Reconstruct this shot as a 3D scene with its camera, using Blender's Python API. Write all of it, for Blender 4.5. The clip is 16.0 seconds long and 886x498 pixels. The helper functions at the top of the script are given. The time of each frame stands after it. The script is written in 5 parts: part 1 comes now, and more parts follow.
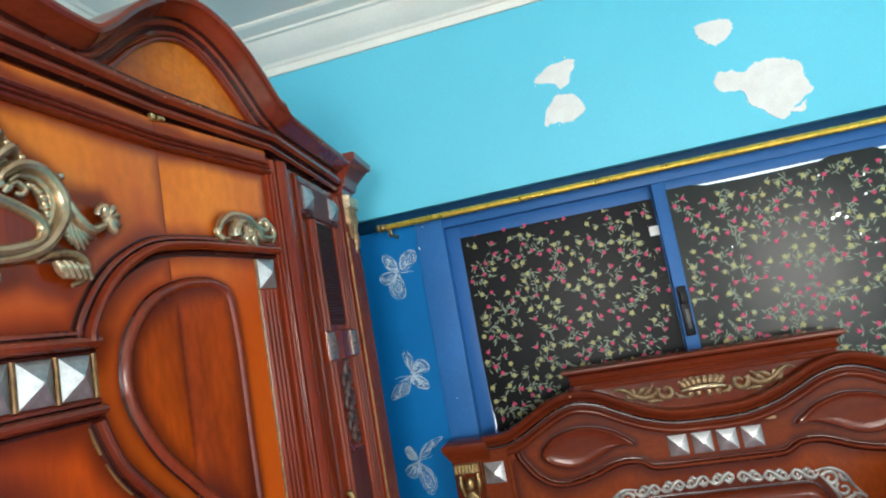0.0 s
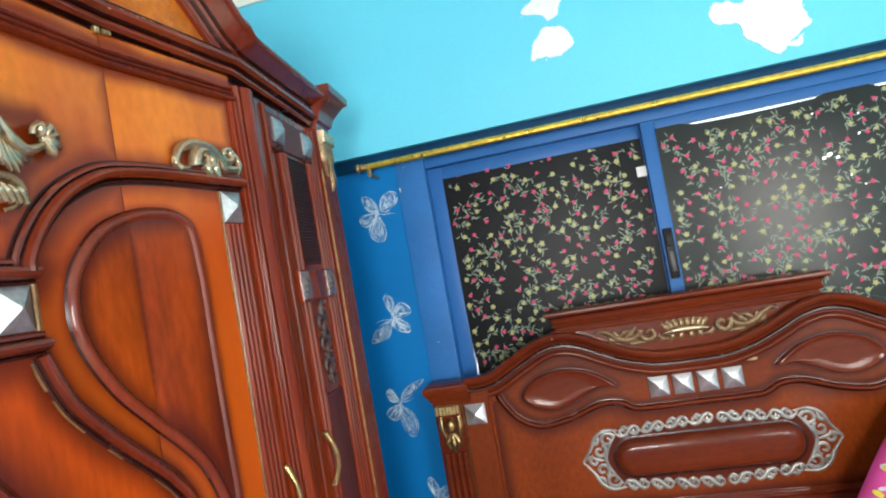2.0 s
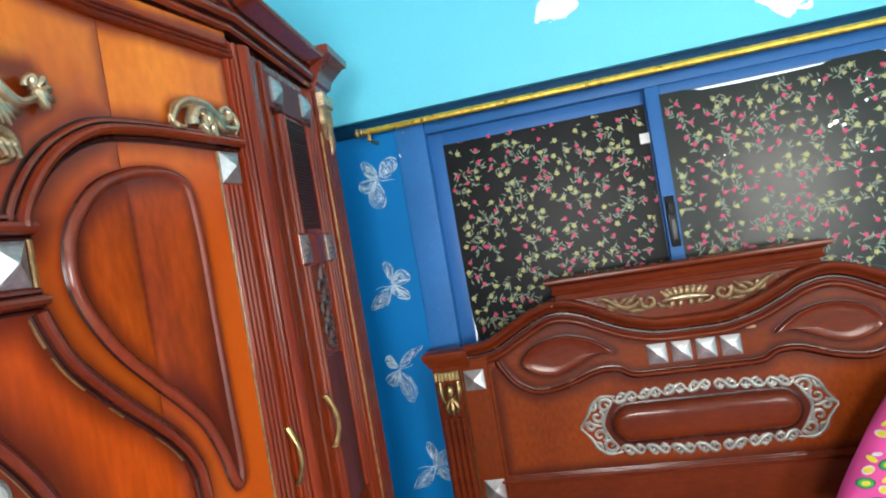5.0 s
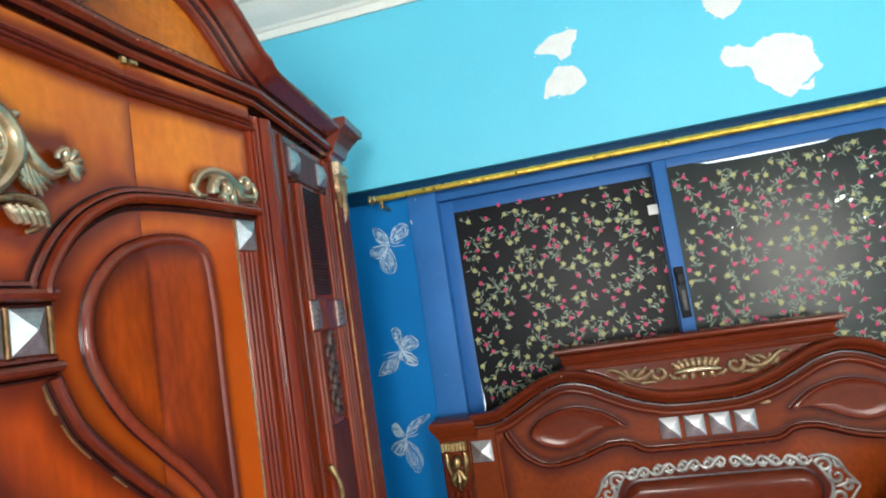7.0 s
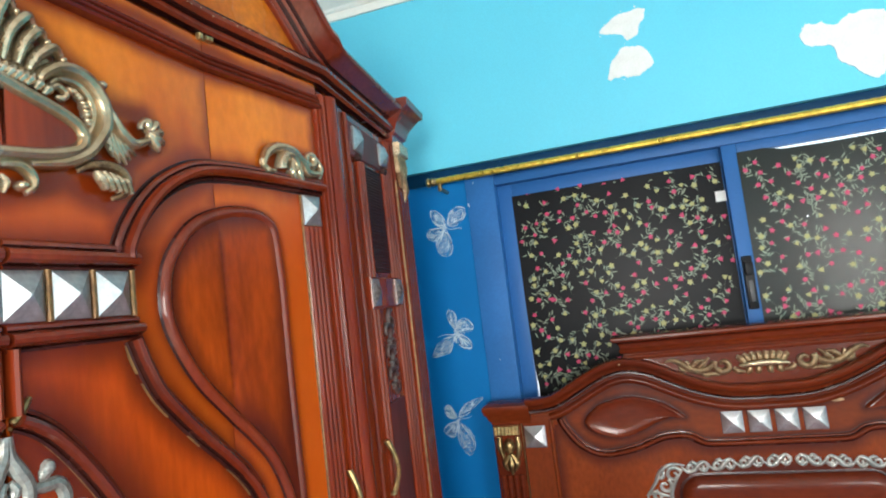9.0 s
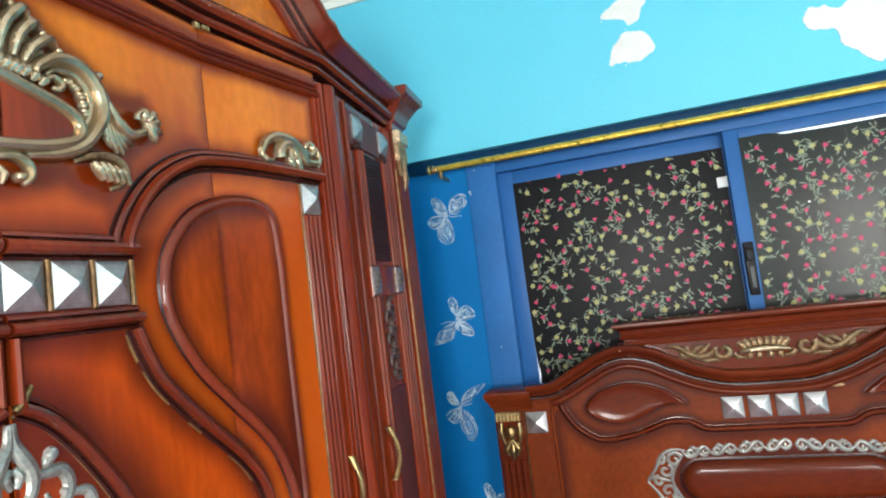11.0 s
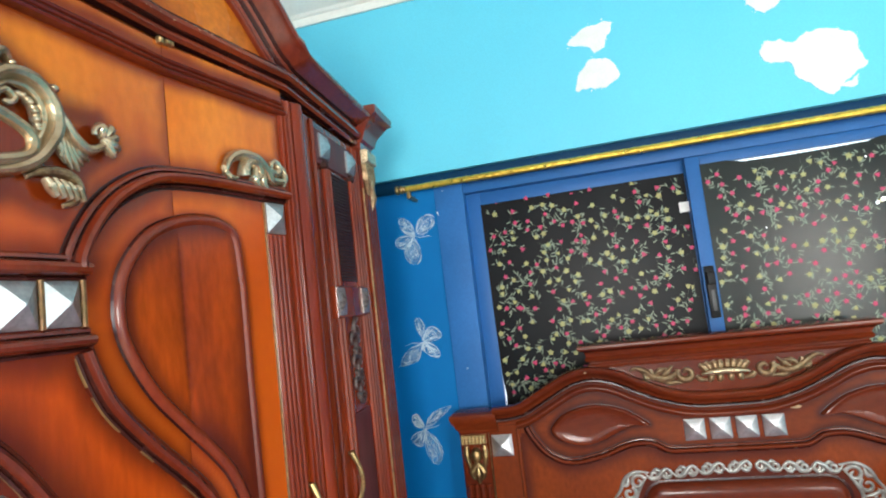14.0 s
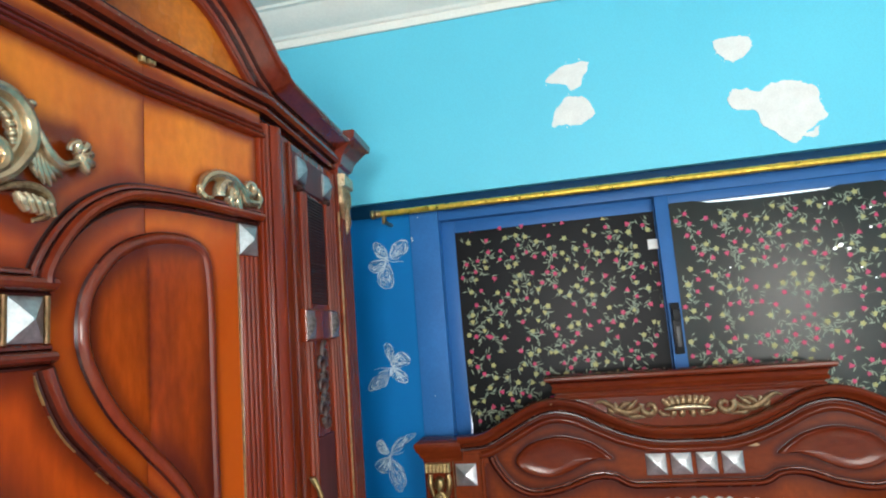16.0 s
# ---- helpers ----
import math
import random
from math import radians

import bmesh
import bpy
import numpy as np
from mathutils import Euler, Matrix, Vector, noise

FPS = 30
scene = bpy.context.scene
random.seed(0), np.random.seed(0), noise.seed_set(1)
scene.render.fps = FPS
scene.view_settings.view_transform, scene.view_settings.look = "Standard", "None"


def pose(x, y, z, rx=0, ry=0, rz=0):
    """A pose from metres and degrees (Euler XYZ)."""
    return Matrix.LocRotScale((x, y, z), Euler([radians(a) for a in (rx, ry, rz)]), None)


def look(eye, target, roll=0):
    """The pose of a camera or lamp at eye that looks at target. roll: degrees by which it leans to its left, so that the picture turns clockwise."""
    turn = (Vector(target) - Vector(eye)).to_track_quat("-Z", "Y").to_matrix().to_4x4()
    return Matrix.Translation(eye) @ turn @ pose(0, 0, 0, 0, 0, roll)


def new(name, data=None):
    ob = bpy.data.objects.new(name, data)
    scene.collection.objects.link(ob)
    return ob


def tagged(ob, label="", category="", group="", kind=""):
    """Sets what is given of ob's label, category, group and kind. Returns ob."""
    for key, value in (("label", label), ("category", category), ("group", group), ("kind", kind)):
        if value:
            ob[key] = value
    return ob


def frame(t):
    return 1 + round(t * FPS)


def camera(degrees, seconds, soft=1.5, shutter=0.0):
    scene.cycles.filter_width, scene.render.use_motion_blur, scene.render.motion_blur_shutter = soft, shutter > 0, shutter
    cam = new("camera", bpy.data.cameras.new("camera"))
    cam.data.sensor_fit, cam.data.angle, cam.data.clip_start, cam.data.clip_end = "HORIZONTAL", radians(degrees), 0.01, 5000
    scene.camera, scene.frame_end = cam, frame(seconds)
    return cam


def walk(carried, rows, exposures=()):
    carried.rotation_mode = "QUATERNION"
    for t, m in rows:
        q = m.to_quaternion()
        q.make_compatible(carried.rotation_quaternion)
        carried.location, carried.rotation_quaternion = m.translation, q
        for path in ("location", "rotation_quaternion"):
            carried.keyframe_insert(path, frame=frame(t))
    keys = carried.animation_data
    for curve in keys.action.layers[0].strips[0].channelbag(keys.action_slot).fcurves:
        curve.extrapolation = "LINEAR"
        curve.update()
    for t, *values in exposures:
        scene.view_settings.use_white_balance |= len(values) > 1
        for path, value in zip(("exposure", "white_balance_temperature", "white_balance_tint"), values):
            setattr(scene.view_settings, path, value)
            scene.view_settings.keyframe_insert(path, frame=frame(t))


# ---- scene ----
cam = camera(73.9, 16.0, soft=2.0)
PATH = [
    (0, (0.104, -0.196, 1.603), (-0.305, 1.746, 1.853), -10.1),
    (0.5, (0.1, -0.167, 1.587), (-0.282, 1.787, 1.781), -10.5),
    (1, (0.103, -0.14, 1.579), (-0.358, 1.803, 1.689), -12.0),
    (1.5, (0.104, -0.116, 1.574), (-0.29, 1.844, 1.633), -11.0),
    (2, (0.107, -0.124, 1.568), (-0.293, 1.834, 1.648), -10.0),
    (2.5, (0.112, -0.121, 1.559), (-0.278, 1.84, 1.606), -9.6),
    (3, (0.1, -0.117, 1.562), (-0.286, 1.845, 1.595), -9.0),
    (5.5, (0.091, -0.109, 1.55), (-0.321, 1.848, 1.529), -9.7),
    (6, (0.088, -0.106, 1.552), (-0.314, 1.853, 1.55), -9.7),
    (6.5, (0.093, -0.119, 1.56), (-0.322, 1.832, 1.7), -9.1),
    (7, (0.097, -0.127, 1.568), (-0.308, 1.821, 1.764), -8.6),
    (7.5, (0.095, -0.127, 1.569), (-0.298, 1.824, 1.773), -8.3),
    (8, (0.097, -0.127, 1.569), (-0.32, 1.819, 1.765), -8.8),
    (8.5, (0.082, -0.126, 1.556), (-0.408, 1.804, 1.736), -7.6),
    (8.7, (0.068, -0.126, 1.551), (-0.493, 1.786, 1.729), -6.7),
    (10.8, (0.086, -0.133, 1.552), (-0.514, 1.766, 1.735), -7.0),
    (11, (0.082, -0.127, 1.55), (-0.513, 1.777, 1.69), -7.1),
    (11.5, (0.078, -0.106, 1.527), (-0.497, 1.81, 1.568), -8.0),
    (12, (0.079, -0.099, 1.522), (-0.469, 1.824, 1.559), -8.0),
    (12.5, (0.085, -0.103, 1.529), (-0.424, 1.83, 1.602), -8.0),
    (13, (0.081, -0.106, 1.536), (-0.413, 1.829, 1.636), -7.3),
    (13.5, (0.076, -0.115, 1.548), (-0.417, 1.816, 1.715), -6.3),
    (14, (0.081, -0.118, 1.557), (-0.4, 1.814, 1.747), -6.7),
    (14.5, (0.081, -0.12, 1.56), (-0.377, 1.816, 1.769), -5.6),
    (15, (0.079, -0.124, 1.566), (-0.339, 1.818, 1.803), -4.2),
    (15.5, (0.091, -0.125, 1.566), (-0.304, 1.82, 1.813), -4.6),
    (16, (0.093, -0.134, 1.566), (-0.296, 1.81, 1.827), -4.5),
]
EXPOSURES = [(0, -0.34), (0.5, -0.27), (1, -0.2), (1.5, -0.12), (2.5, -0.02), (3, -0.05), (5.5, 0.0), (6, 0.0), (7, -0.18), (8.5, -0.15), (11, -0.1), (12, 0.02), (13, 0.05), (14.5, -0.15), (15, -0.22), (16, -0.28)]
walk(cam, [(t, look(eye, target, roll)) for t, eye, target, roll in PATH], EXPOSURES)

# ---- world and light ----
world = bpy.data.worlds.new("sky")
scene.world = world
world.use_nodes = True
wn = world.node_tree
sky = wn.nodes.new("ShaderNodeTexSky")
sky.sky_type, sky.sun_disc = "NISHITA", False
sky.sun_elevation, sky.sun_rotation = radians(53), radians(27)
wn.links.new(sky.outputs["Color"], wn.nodes["Background"].inputs["Color"])
wn.nodes["Background"].inputs["Strength"].default_value = 0.12
sun_data = bpy.data.lights.new("sun", "SUN")
sun_data.energy, sun_data.angle, sun_data.color = 2.5, radians(0.5), (1.0, 0.95, 0.88)
sun = new("sun", sun_data)
sun.matrix_world = look((3, 6, 9), (0, 0, 0))


def area_lamp(name, eye, target, w, h, watts, colour):
    data = bpy.data.lights.new(name, "AREA")
    data.shape, data.size, data.size_y, data.energy, data.color = "RECTANGLE", w, h, watts, colour
    ob = new(name, data)
    ob.matrix_world = look(eye, target)
    return ob


# daylight of the window opening behind the camera
area_lamp("window_daylight", (2.55, -2.72, 1.52), (2.55, 0, 1.50), 1.0, 1.3, 96, (1.0, 0.965, 0.91))
# added lamp in an assumed opening, brightens the middle and left of the wall
area_lamp("assumed_window_fill", (0.30, -2.72, 1.55), (0.30, 0, 1.53), 0.85, 0.95, 132, (1.0, 0.965, 0.91))
# added side fill for the wardrobe front, set in an assumed opening
area_lamp("side_fill", (3.42, -0.9, 1.25), (0, -0.9, 1.25), 1.5, 2.2, 31, (1.0, 0.965, 0.91))


# ---- materials ----
def mat(name, colour, rough=0.5, metal=0.0, vary=0.12, scale=6.0, bump=0.05, fine=90.0, stretch=(1, 1, 1), dark=None, coat=0.0, spec=0.5, rvary=0.08, worn_highlight=None, burst=None, tone=None):
    """A surface with variation at two scales, stretched along its grain."""
    m = bpy.data.materials.new(name)
    m.use_nodes = True
    t = m.node_tree
    n, l = t.nodes, t.links
    b = n["Principled BSDF"]
    co = n.new("ShaderNodeTexCoord")
    mp = n.new("ShaderNodeMapping")
    mp.inputs["Scale"].default_value = stretch
    l.new(co.outputs["Object"], mp.inputs["Vector"])
    big = n.new("ShaderNodeTexNoise")
    big.inputs["Scale"].default_value, big.inputs["Detail"].default_value = scale, 4
    small = n.new("ShaderNodeTexNoise")
    small.inputs["Scale"].default_value, small.inputs["Detail"].default_value = fine, 3
    for x in (big, small):
        l.new(mp.outputs["Vector"], x.inputs["Vector"])
    ramp = n.new("ShaderNodeMapRange")
    ramp.inputs["From Min"].default_value, ramp.inputs["From Max"].default_value = 0.32, 0.68
    l.new(big.outputs["Fac"], ramp.inputs["Value"])
    mix = n.new("ShaderNodeMix")
    mix.data_type = "RGBA"
    lo = dark or tuple(c * (1 - 2 * vary) for c in colour)
    mix.inputs["A"].default_value = (*lo, 1)
    mix.inputs["B"].default_value = (*colour, 1)
    l.new(ramp.outputs["Result"], mix.inputs["Factor"])
    mul = n.new("ShaderNodeMix")
    mul.data_type, mul.blend_type = "RGBA", "MULTIPLY"
    mul.inputs["Factor"].default_value = 1.0
    gr = n.new("ShaderNodeMapRange")
    gr.inputs["From Min"].default_value, gr.inputs["From Max"].default_value = 0.3, 0.7
    gr.inputs["To Min"].default_value, gr.inputs["To Max"].default_value = 1 - vary, 1 + vary * 0.5
    l.new(small.outputs["Fac"], gr.inputs["Value"])
    l.new(mix.outputs["Result"], mul.inputs["A"])
    l.new(gr.outputs["Result"], mul.inputs["B"])
    last = mul.outputs["Result"]

    def blend(fac, colour, before):
        x = n.new("ShaderNodeMix")
        x.data_type = "RGBA"
        x.inputs["B"].default_value = (*colour, 1)
        l.new(fac, x.inputs["Factor"])
        l.new(before, x.inputs["A"])
        return x.outputs["Result"]

    def ranged(value, a, b2, c=0.0, d=1.0):
        x = n.new("ShaderNodeMapRange")
        x.interpolation_type = "SMOOTHSTEP"
        for key, v in zip(("From Min", "From Max", "To Min", "To Max"), (a, b2, c, d)):
            x.inputs[key].default_value = v
        l.new(value, x.inputs["Value"])
        return x.outputs["Result"]

    def calc(op, p, q):
        x = n.new("ShaderNodeMath")
        x.operation = op
        for s, v in zip(x.inputs, (p, q)):
            if isinstance(v, float):
                s.default_value = v
            else:
                l.new(v, s)
        return x.outputs["Value"]

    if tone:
        # the colour turns redder and darker from top to bottom
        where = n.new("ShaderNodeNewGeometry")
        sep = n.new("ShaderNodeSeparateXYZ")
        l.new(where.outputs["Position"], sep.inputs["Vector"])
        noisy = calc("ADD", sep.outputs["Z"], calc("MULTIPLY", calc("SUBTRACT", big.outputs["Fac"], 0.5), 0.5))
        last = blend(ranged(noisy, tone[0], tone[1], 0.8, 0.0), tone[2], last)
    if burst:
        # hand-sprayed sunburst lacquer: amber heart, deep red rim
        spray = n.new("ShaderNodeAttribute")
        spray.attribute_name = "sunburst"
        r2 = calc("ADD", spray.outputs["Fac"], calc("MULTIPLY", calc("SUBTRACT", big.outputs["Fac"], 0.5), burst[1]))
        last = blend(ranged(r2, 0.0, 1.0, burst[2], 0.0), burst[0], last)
    if worn_highlight:
        # paler edges and high points: rubbed gilding, with carving highlights put into the colour
        geo = n.new("ShaderNodeNewGeometry")
        edge_fac = calc("MULTIPLY", ranged(geo.outputs["Pointiness"], 0.52, 0.66, 0.0, 1.0), ranged(small.outputs["Fac"], 0.35, 0.6, 0.25, 1.0))
        last = blend(edge_fac, worn_highlight, last)
    l.new(last, b.inputs["Base Color"])
    rr = n.new("ShaderNodeMapRange")
    rr.inputs["To Min"].default_value, rr.inputs["To Max"].default_value = max(0.02, rough - rvary), rough + rvary
    l.new(big.outputs["Fac"], rr.inputs["Value"])
    l.new(rr.outputs["Result"], b.inputs["Roughness"])
    b.inputs["Metallic"].default_value = metal
    b.inputs["Coat Weight"].default_value = coat
    b.inputs["Coat Roughness"].default_value = 0.18
    b.inputs["Specular IOR Level"].default_value = spec
    if bump:
        bp = n.new("ShaderNodeBump")
        bp.inputs["Strength"].default_value, bp.inputs["Distance"].default_value = bump, 0.004
        l.new(small.outputs["Fac"], bp.inputs["Height"])
        l.new(bp.outputs["Normal"], b.inputs["Normal"])
    return m


GRAIN = (1.0, 1.0, 0.12)
WOOD_QUIRK = mat("dark_brown_in_the_quirks", (0.046, 0.010, 0.007), 0.26, vary=0.2, scale=9, fine=90, spec=0.35, bump=0.02)
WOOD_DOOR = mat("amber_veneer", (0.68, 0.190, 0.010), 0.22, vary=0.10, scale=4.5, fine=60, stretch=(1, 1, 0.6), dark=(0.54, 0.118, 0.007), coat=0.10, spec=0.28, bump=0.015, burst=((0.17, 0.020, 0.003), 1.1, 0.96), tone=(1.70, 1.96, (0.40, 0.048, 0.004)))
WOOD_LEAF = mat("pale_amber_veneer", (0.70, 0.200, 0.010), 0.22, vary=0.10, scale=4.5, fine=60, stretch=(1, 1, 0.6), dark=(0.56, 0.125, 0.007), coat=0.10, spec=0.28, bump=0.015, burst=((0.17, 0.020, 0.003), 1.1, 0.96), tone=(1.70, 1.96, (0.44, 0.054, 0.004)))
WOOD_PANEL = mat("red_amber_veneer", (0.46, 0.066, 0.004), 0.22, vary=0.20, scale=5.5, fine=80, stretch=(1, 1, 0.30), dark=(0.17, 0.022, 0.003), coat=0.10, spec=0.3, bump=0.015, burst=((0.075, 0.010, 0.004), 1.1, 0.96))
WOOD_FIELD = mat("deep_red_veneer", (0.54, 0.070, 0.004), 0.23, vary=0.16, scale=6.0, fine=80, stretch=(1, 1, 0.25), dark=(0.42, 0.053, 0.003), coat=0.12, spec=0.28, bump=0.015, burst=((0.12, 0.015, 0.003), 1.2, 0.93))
WOOD_PED = mat("amber_pediment_veneer", (0.56, 0.160, 0.010), 0.26, vary=0.2, scale=5.0, fine=70, stretch=(1, 1, 1), dark=(0.26, 0.045, 0.005), coat=0.12, spec=0.3, bump=0.02)
WOOD_DARK = mat("mahogany_moulding", (0.160, 0.021, 0.007), 0.18, vary=0.16, scale=5, fine=90, stretch=(1, 1, 0.4), dark=(0.090, 0.013, 0.006), coat=0.16, spec=0.46, bump=0.012, rvary=0.03)
WOOD_BEAD = mat("red_glazed_moulding", (0.200, 0.028, 0.007), 0.17, vary=0.16, scale=5, fine=90, stretch=(1, 1, 0.4), dark=(0.105, 0.015, 0.006), coat=0.18, spec=0.46, bump=0.012, rvary=0.03)
WOOD_RED = mat("red_mahogany", (0.260, 0.031, 0.005), 0.20, vary=0.22, scale=8, fine=90, stretch=GRAIN, dark=(0.110, 0.014, 0.005), coat=0.08, spec=0.36, bump=0.012, rvary=0.03)
WOOD_PURPLE = mat("dark_plum_wood", (0.135, 0.038, 0.040), 0.34, vary=0.2, scale=7, fine=90, stretch=GRAIN, spec=0.06, bump=0.02)
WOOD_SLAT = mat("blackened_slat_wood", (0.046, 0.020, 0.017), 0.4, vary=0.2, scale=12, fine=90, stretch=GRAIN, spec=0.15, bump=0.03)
DARKSILVER = mat("tarnished_silver_wood", (0.11, 0.062, 0.056), 0.30, 0.45, vary=0.3, scale=26, fine=150, dark=(0.05, 0.018, 0.016), bump=0.1, worn_highlight=(0.34, 0.29, 0.27))
ANTIQUE = mat("glazed_antique_gold", (0.30, 0.19, 0.09), 0.32, 0.6, vary=0.3, scale=40, fine=200, dark=(0.10, 0.045, 0.02), bump=0.15, worn_highlight=(0.66, 0.52, 0.34))
GILT = mat("dull_gilt_line", (0.30, 0.17, 0.06), 0.45, 0.4, vary=0.3, scale=30, fine=150, dark=(0.12, 0.05, 0.02), bump=0.1)
WOOD_HEAD = mat("headboard_mahogany", (0.165, 0.026, 0.006), 0.19, vary=0.16, scale=4, fine=75, stretch=(0.4, 1, 1), dark=(0.095, 0.0150, 0.006), coat=0.06, spec=0.24, bump=0.012, rvary=0.03)
WOOD_HEADP = mat("headboard_panel_veneer", (0.215, 0.036, 0.006), 0.24, vary=0.2, scale=3.0, fine=70, stretch=(1, 1, 0.5), dark=(0.125, 0.021, 0.006), coat=0.06, spec=0.24, bump=0.012)
WOOD_HEADS = mat("headboard_sunburst_veneer", (0.250, 0.044, 0.006), 0.24, vary=0.2, scale=3.0, fine=70, stretch=(1, 1, 0.6), dark=(0.165, 0.028, 0.006), coat=0.06, spec=0.24, bump=0.012, burst=((0.072, 0.0125, 0.006), 0.8, 0.95))
WOOD_FRIEZE = mat("frieze_sunburst_veneer", (0.200, 0.036, 0.007), 0.20, vary=0.18, scale=4, fine=75, stretch=(0.5, 1, 1), dark=(0.130, 0.022, 0.006), coat=0.06, spec=0.24, bump=0.012, burst=((0.060, 0.0110, 0.006), 0.8, 0.95), rvary=0.03)
GOLD = mat("antique_gold", (0.42, 0.28, 0.11), 0.34, 0.85, vary=0.25, scale=40, fine=200, dark=(0.17, 0.10, 0.045), bump=0.2, worn_highlight=(0.58, 0.42, 0.20))
GOLDP = mat("pale_gold_carving", (0.56, 0.44, 0.29), 0.25, 0.8, vary=0.14, scale=11, fine=120, dark=(0.30, 0.20, 0.10), bump=0.06, worn_highlight=(0.70, 0.62, 0.48))
BRASS = mat("yellow_gold_rod", (0.86, 0.58, 0.09), 0.30, 0.8, vary=0.15, scale=30, fine=120, bump=0.1)
SILVER = mat("silver_leaf", (0.56, 0.55, 0.55), 0.36, 0.85, vary=0.2, scale=14, fine=140, dark=(0.34, 0.32, 0.32), bump=0.1)
SILVERC = mat("aged_silver_carving", (0.40, 0.40, 0.37), 0.36, 0.55, vary=0.2, scale=20, fine=200, dark=(0.20, 0.19, 0.17), bump=0.1, worn_highlight=(0.68, 0.68, 0.64))
PAINT_SKY = mat("sky_blue_paint", (0.130, 0.62, 0.80), 0.5, vary=0.05, scale=1.6, fine=160, bump=0.06, dark=(0.115, 0.575, 0.76))
PAINT_DEEP = mat("deep_blue_paint", (0.002, 0.165, 0.46), 0.42, vary=0.06, scale=2.0, fine=160, bump=0.05, spec=0.15)
NAVY_SHADED = mat("navy_with_shade", (0.002, 0.042, 0.110), 0.45, vary=0.1, scale=4, fine=120, bump=0.05, spec=0.2)
PAINT_ROYAL = mat("royal_blue_aluminium", (0.026, 0.130, 0.37), 0.42, vary=0.06, scale=4, fine=150, bump=0.03, spec=0.2)
PAINT_ROYALD = mat("royal_blue_timber", (0.030, 0.160, 0.44), 0.5, vary=0.08, scale=5, fine=130, bump=0.06, spec=0.2)
PLASTER = mat("bare_white_plaster", (0.82, 0.82, 0.80), 0.8, vary=0.05, scale=20, fine=140, bump=0.2)
WHITE = mat("white_ceiling_paint", (0.80, 0.79, 0.76), 0.7, vary=0.03, scale=2, fine=80, bump=0.05)
CORNICE = mat("cream_cornice", (0.90, 0.87, 0.80), 0.6, vary=0.04, scale=3, fine=90, bump=0.05)
FLOOR = mat("floor_tiles", (0.62, 0.58, 0.52), 0.3, vary=0.06, scale=3, fine=60)
GREY = mat("worn_grey_plastic", (0.04, 0.04, 0.045), 0.4, vary=0.2)
CHIP = mat("bare_wood_chip", (0.52, 0.33, 0.17), 0.7, vary=0.2, scale=40)
BLACK = mat("black_plastic", (0.010, 0.010, 0.012), 0.35, vary=0.1, spec=0.12)
CLOTH = mat("black_oilcloth", (0.014, 0.014, 0.016), 0.30, vary=0.2, scale=5, fine=300, bump=0.02, spec=0.07, rvary=0.03)
# same oilcloth, base lifted and gloss raised for the milky window reflection
CLOTH_GLOW = mat("oilcloth_lifted_for_glow", (0.018, 0.022, 0.019), 0.24, vary=0.25, scale=3, fine=300, bump=0.02, spec=0.24, rvary=0.02)
LEAF = mat("print_olive_yellow", (0.41, 0.39, 0.14), 0.5, vary=0.08, scale=30, bump=0)
LEAFD = mat("print_grey_green", (0.28, 0.34, 0.24), 0.5, vary=0.2, scale=30, bump=0)
STALK = mat("print_dark_green", (0.10, 0.13, 0.08), 0.5, vary=0.2, scale=30, bump=0)
PINK = mat("print_magenta", (0.58, 0.025, 0.12), 0.5, vary=0.1, scale=30, bump=0)
PINKCLOTH = mat("pink_cotton", (0.72, 0.07, 0.32), 0.8, vary=0.08, scale=9, fine=300, bump=0.15)
SHEET = mat("plain_bed_sheet", (0.55, 0.30, 0.38), 0.85, vary=0.08, scale=5, fine=250, bump=0.15)
DOTG = mat("print_green", (0.05, 0.42, 0.06), 0.8, bump=0)
DOTY = mat("print_yellow", (0.72, 0.62, 0.05), 0.8, bump=0)
DOTD = mat("print_dark_green", (0.02, 0.12, 0.10), 0.8, bump=0)
DOTW = mat("print_pale_lilac", (0.70, 0.62, 0.74), 0.8, bump=0)
STENCIL = mat("silver_white_stencil", (0.62, 0.75, 0.85), 0.45, vary=0.2, scale=60, bump=0.1)
DAY = bpy.data.materials.new("bright_outdoors")
DAY.use_nodes = True
DAY.node_tree.nodes["Principled BSDF"].inputs["Emission Color"].default_value = (0.95, 0.98, 1.0, 1)
DAY.node_tree.nodes["Principled BSDF"].inputs["Emission Strength"].default_value = 2.2


def veil(name, colour, alpha):
    """Thin worn paint through which the wall shows in patches."""
    m = mat(name, colour, 0.5, vary=0.1, scale=30, bump=0)
    t = m.node_tree
    nz = t.nodes.new("ShaderNodeTexNoise")
    nz.inputs["Scale"].default_value, nz.inputs["Detail"].default_value = 60, 4
    mr = t.nodes.new("ShaderNodeMapRange")
    mr.inputs["From Min"].default_value, mr.inputs["From Max"].default_value = 0.35, 0.75
    mr.inputs["To Max"].default_value = alpha
    co = t.nodes.new("ShaderNodeTexCoord")
    t.links.new(co.outputs["Object"], nz.inputs["Vector"])
    t.links.new(nz.outputs["Fac"], mr.inputs["Value"])
    t.links.new(mr.outputs["Result"], t.nodes["Principled BSDF"].inputs["Alpha"])
    return m


VEIL = veil("worn_stencil_fill", (0.50, 0.72, 0.88), 0.30)


# ---- mesh helpers ----
def thing(name, at, label, category, group="", kind=""):
    ob = new(name)
    ob.empty_display_size = 0.05
    ob.location = at
    return tagged(ob, label, category, group, kind)


def origin_of(ob):
    p = Vector((0, 0, 0))
    while ob is not None:
        p += ob.location
        ob = ob.parent
    return p


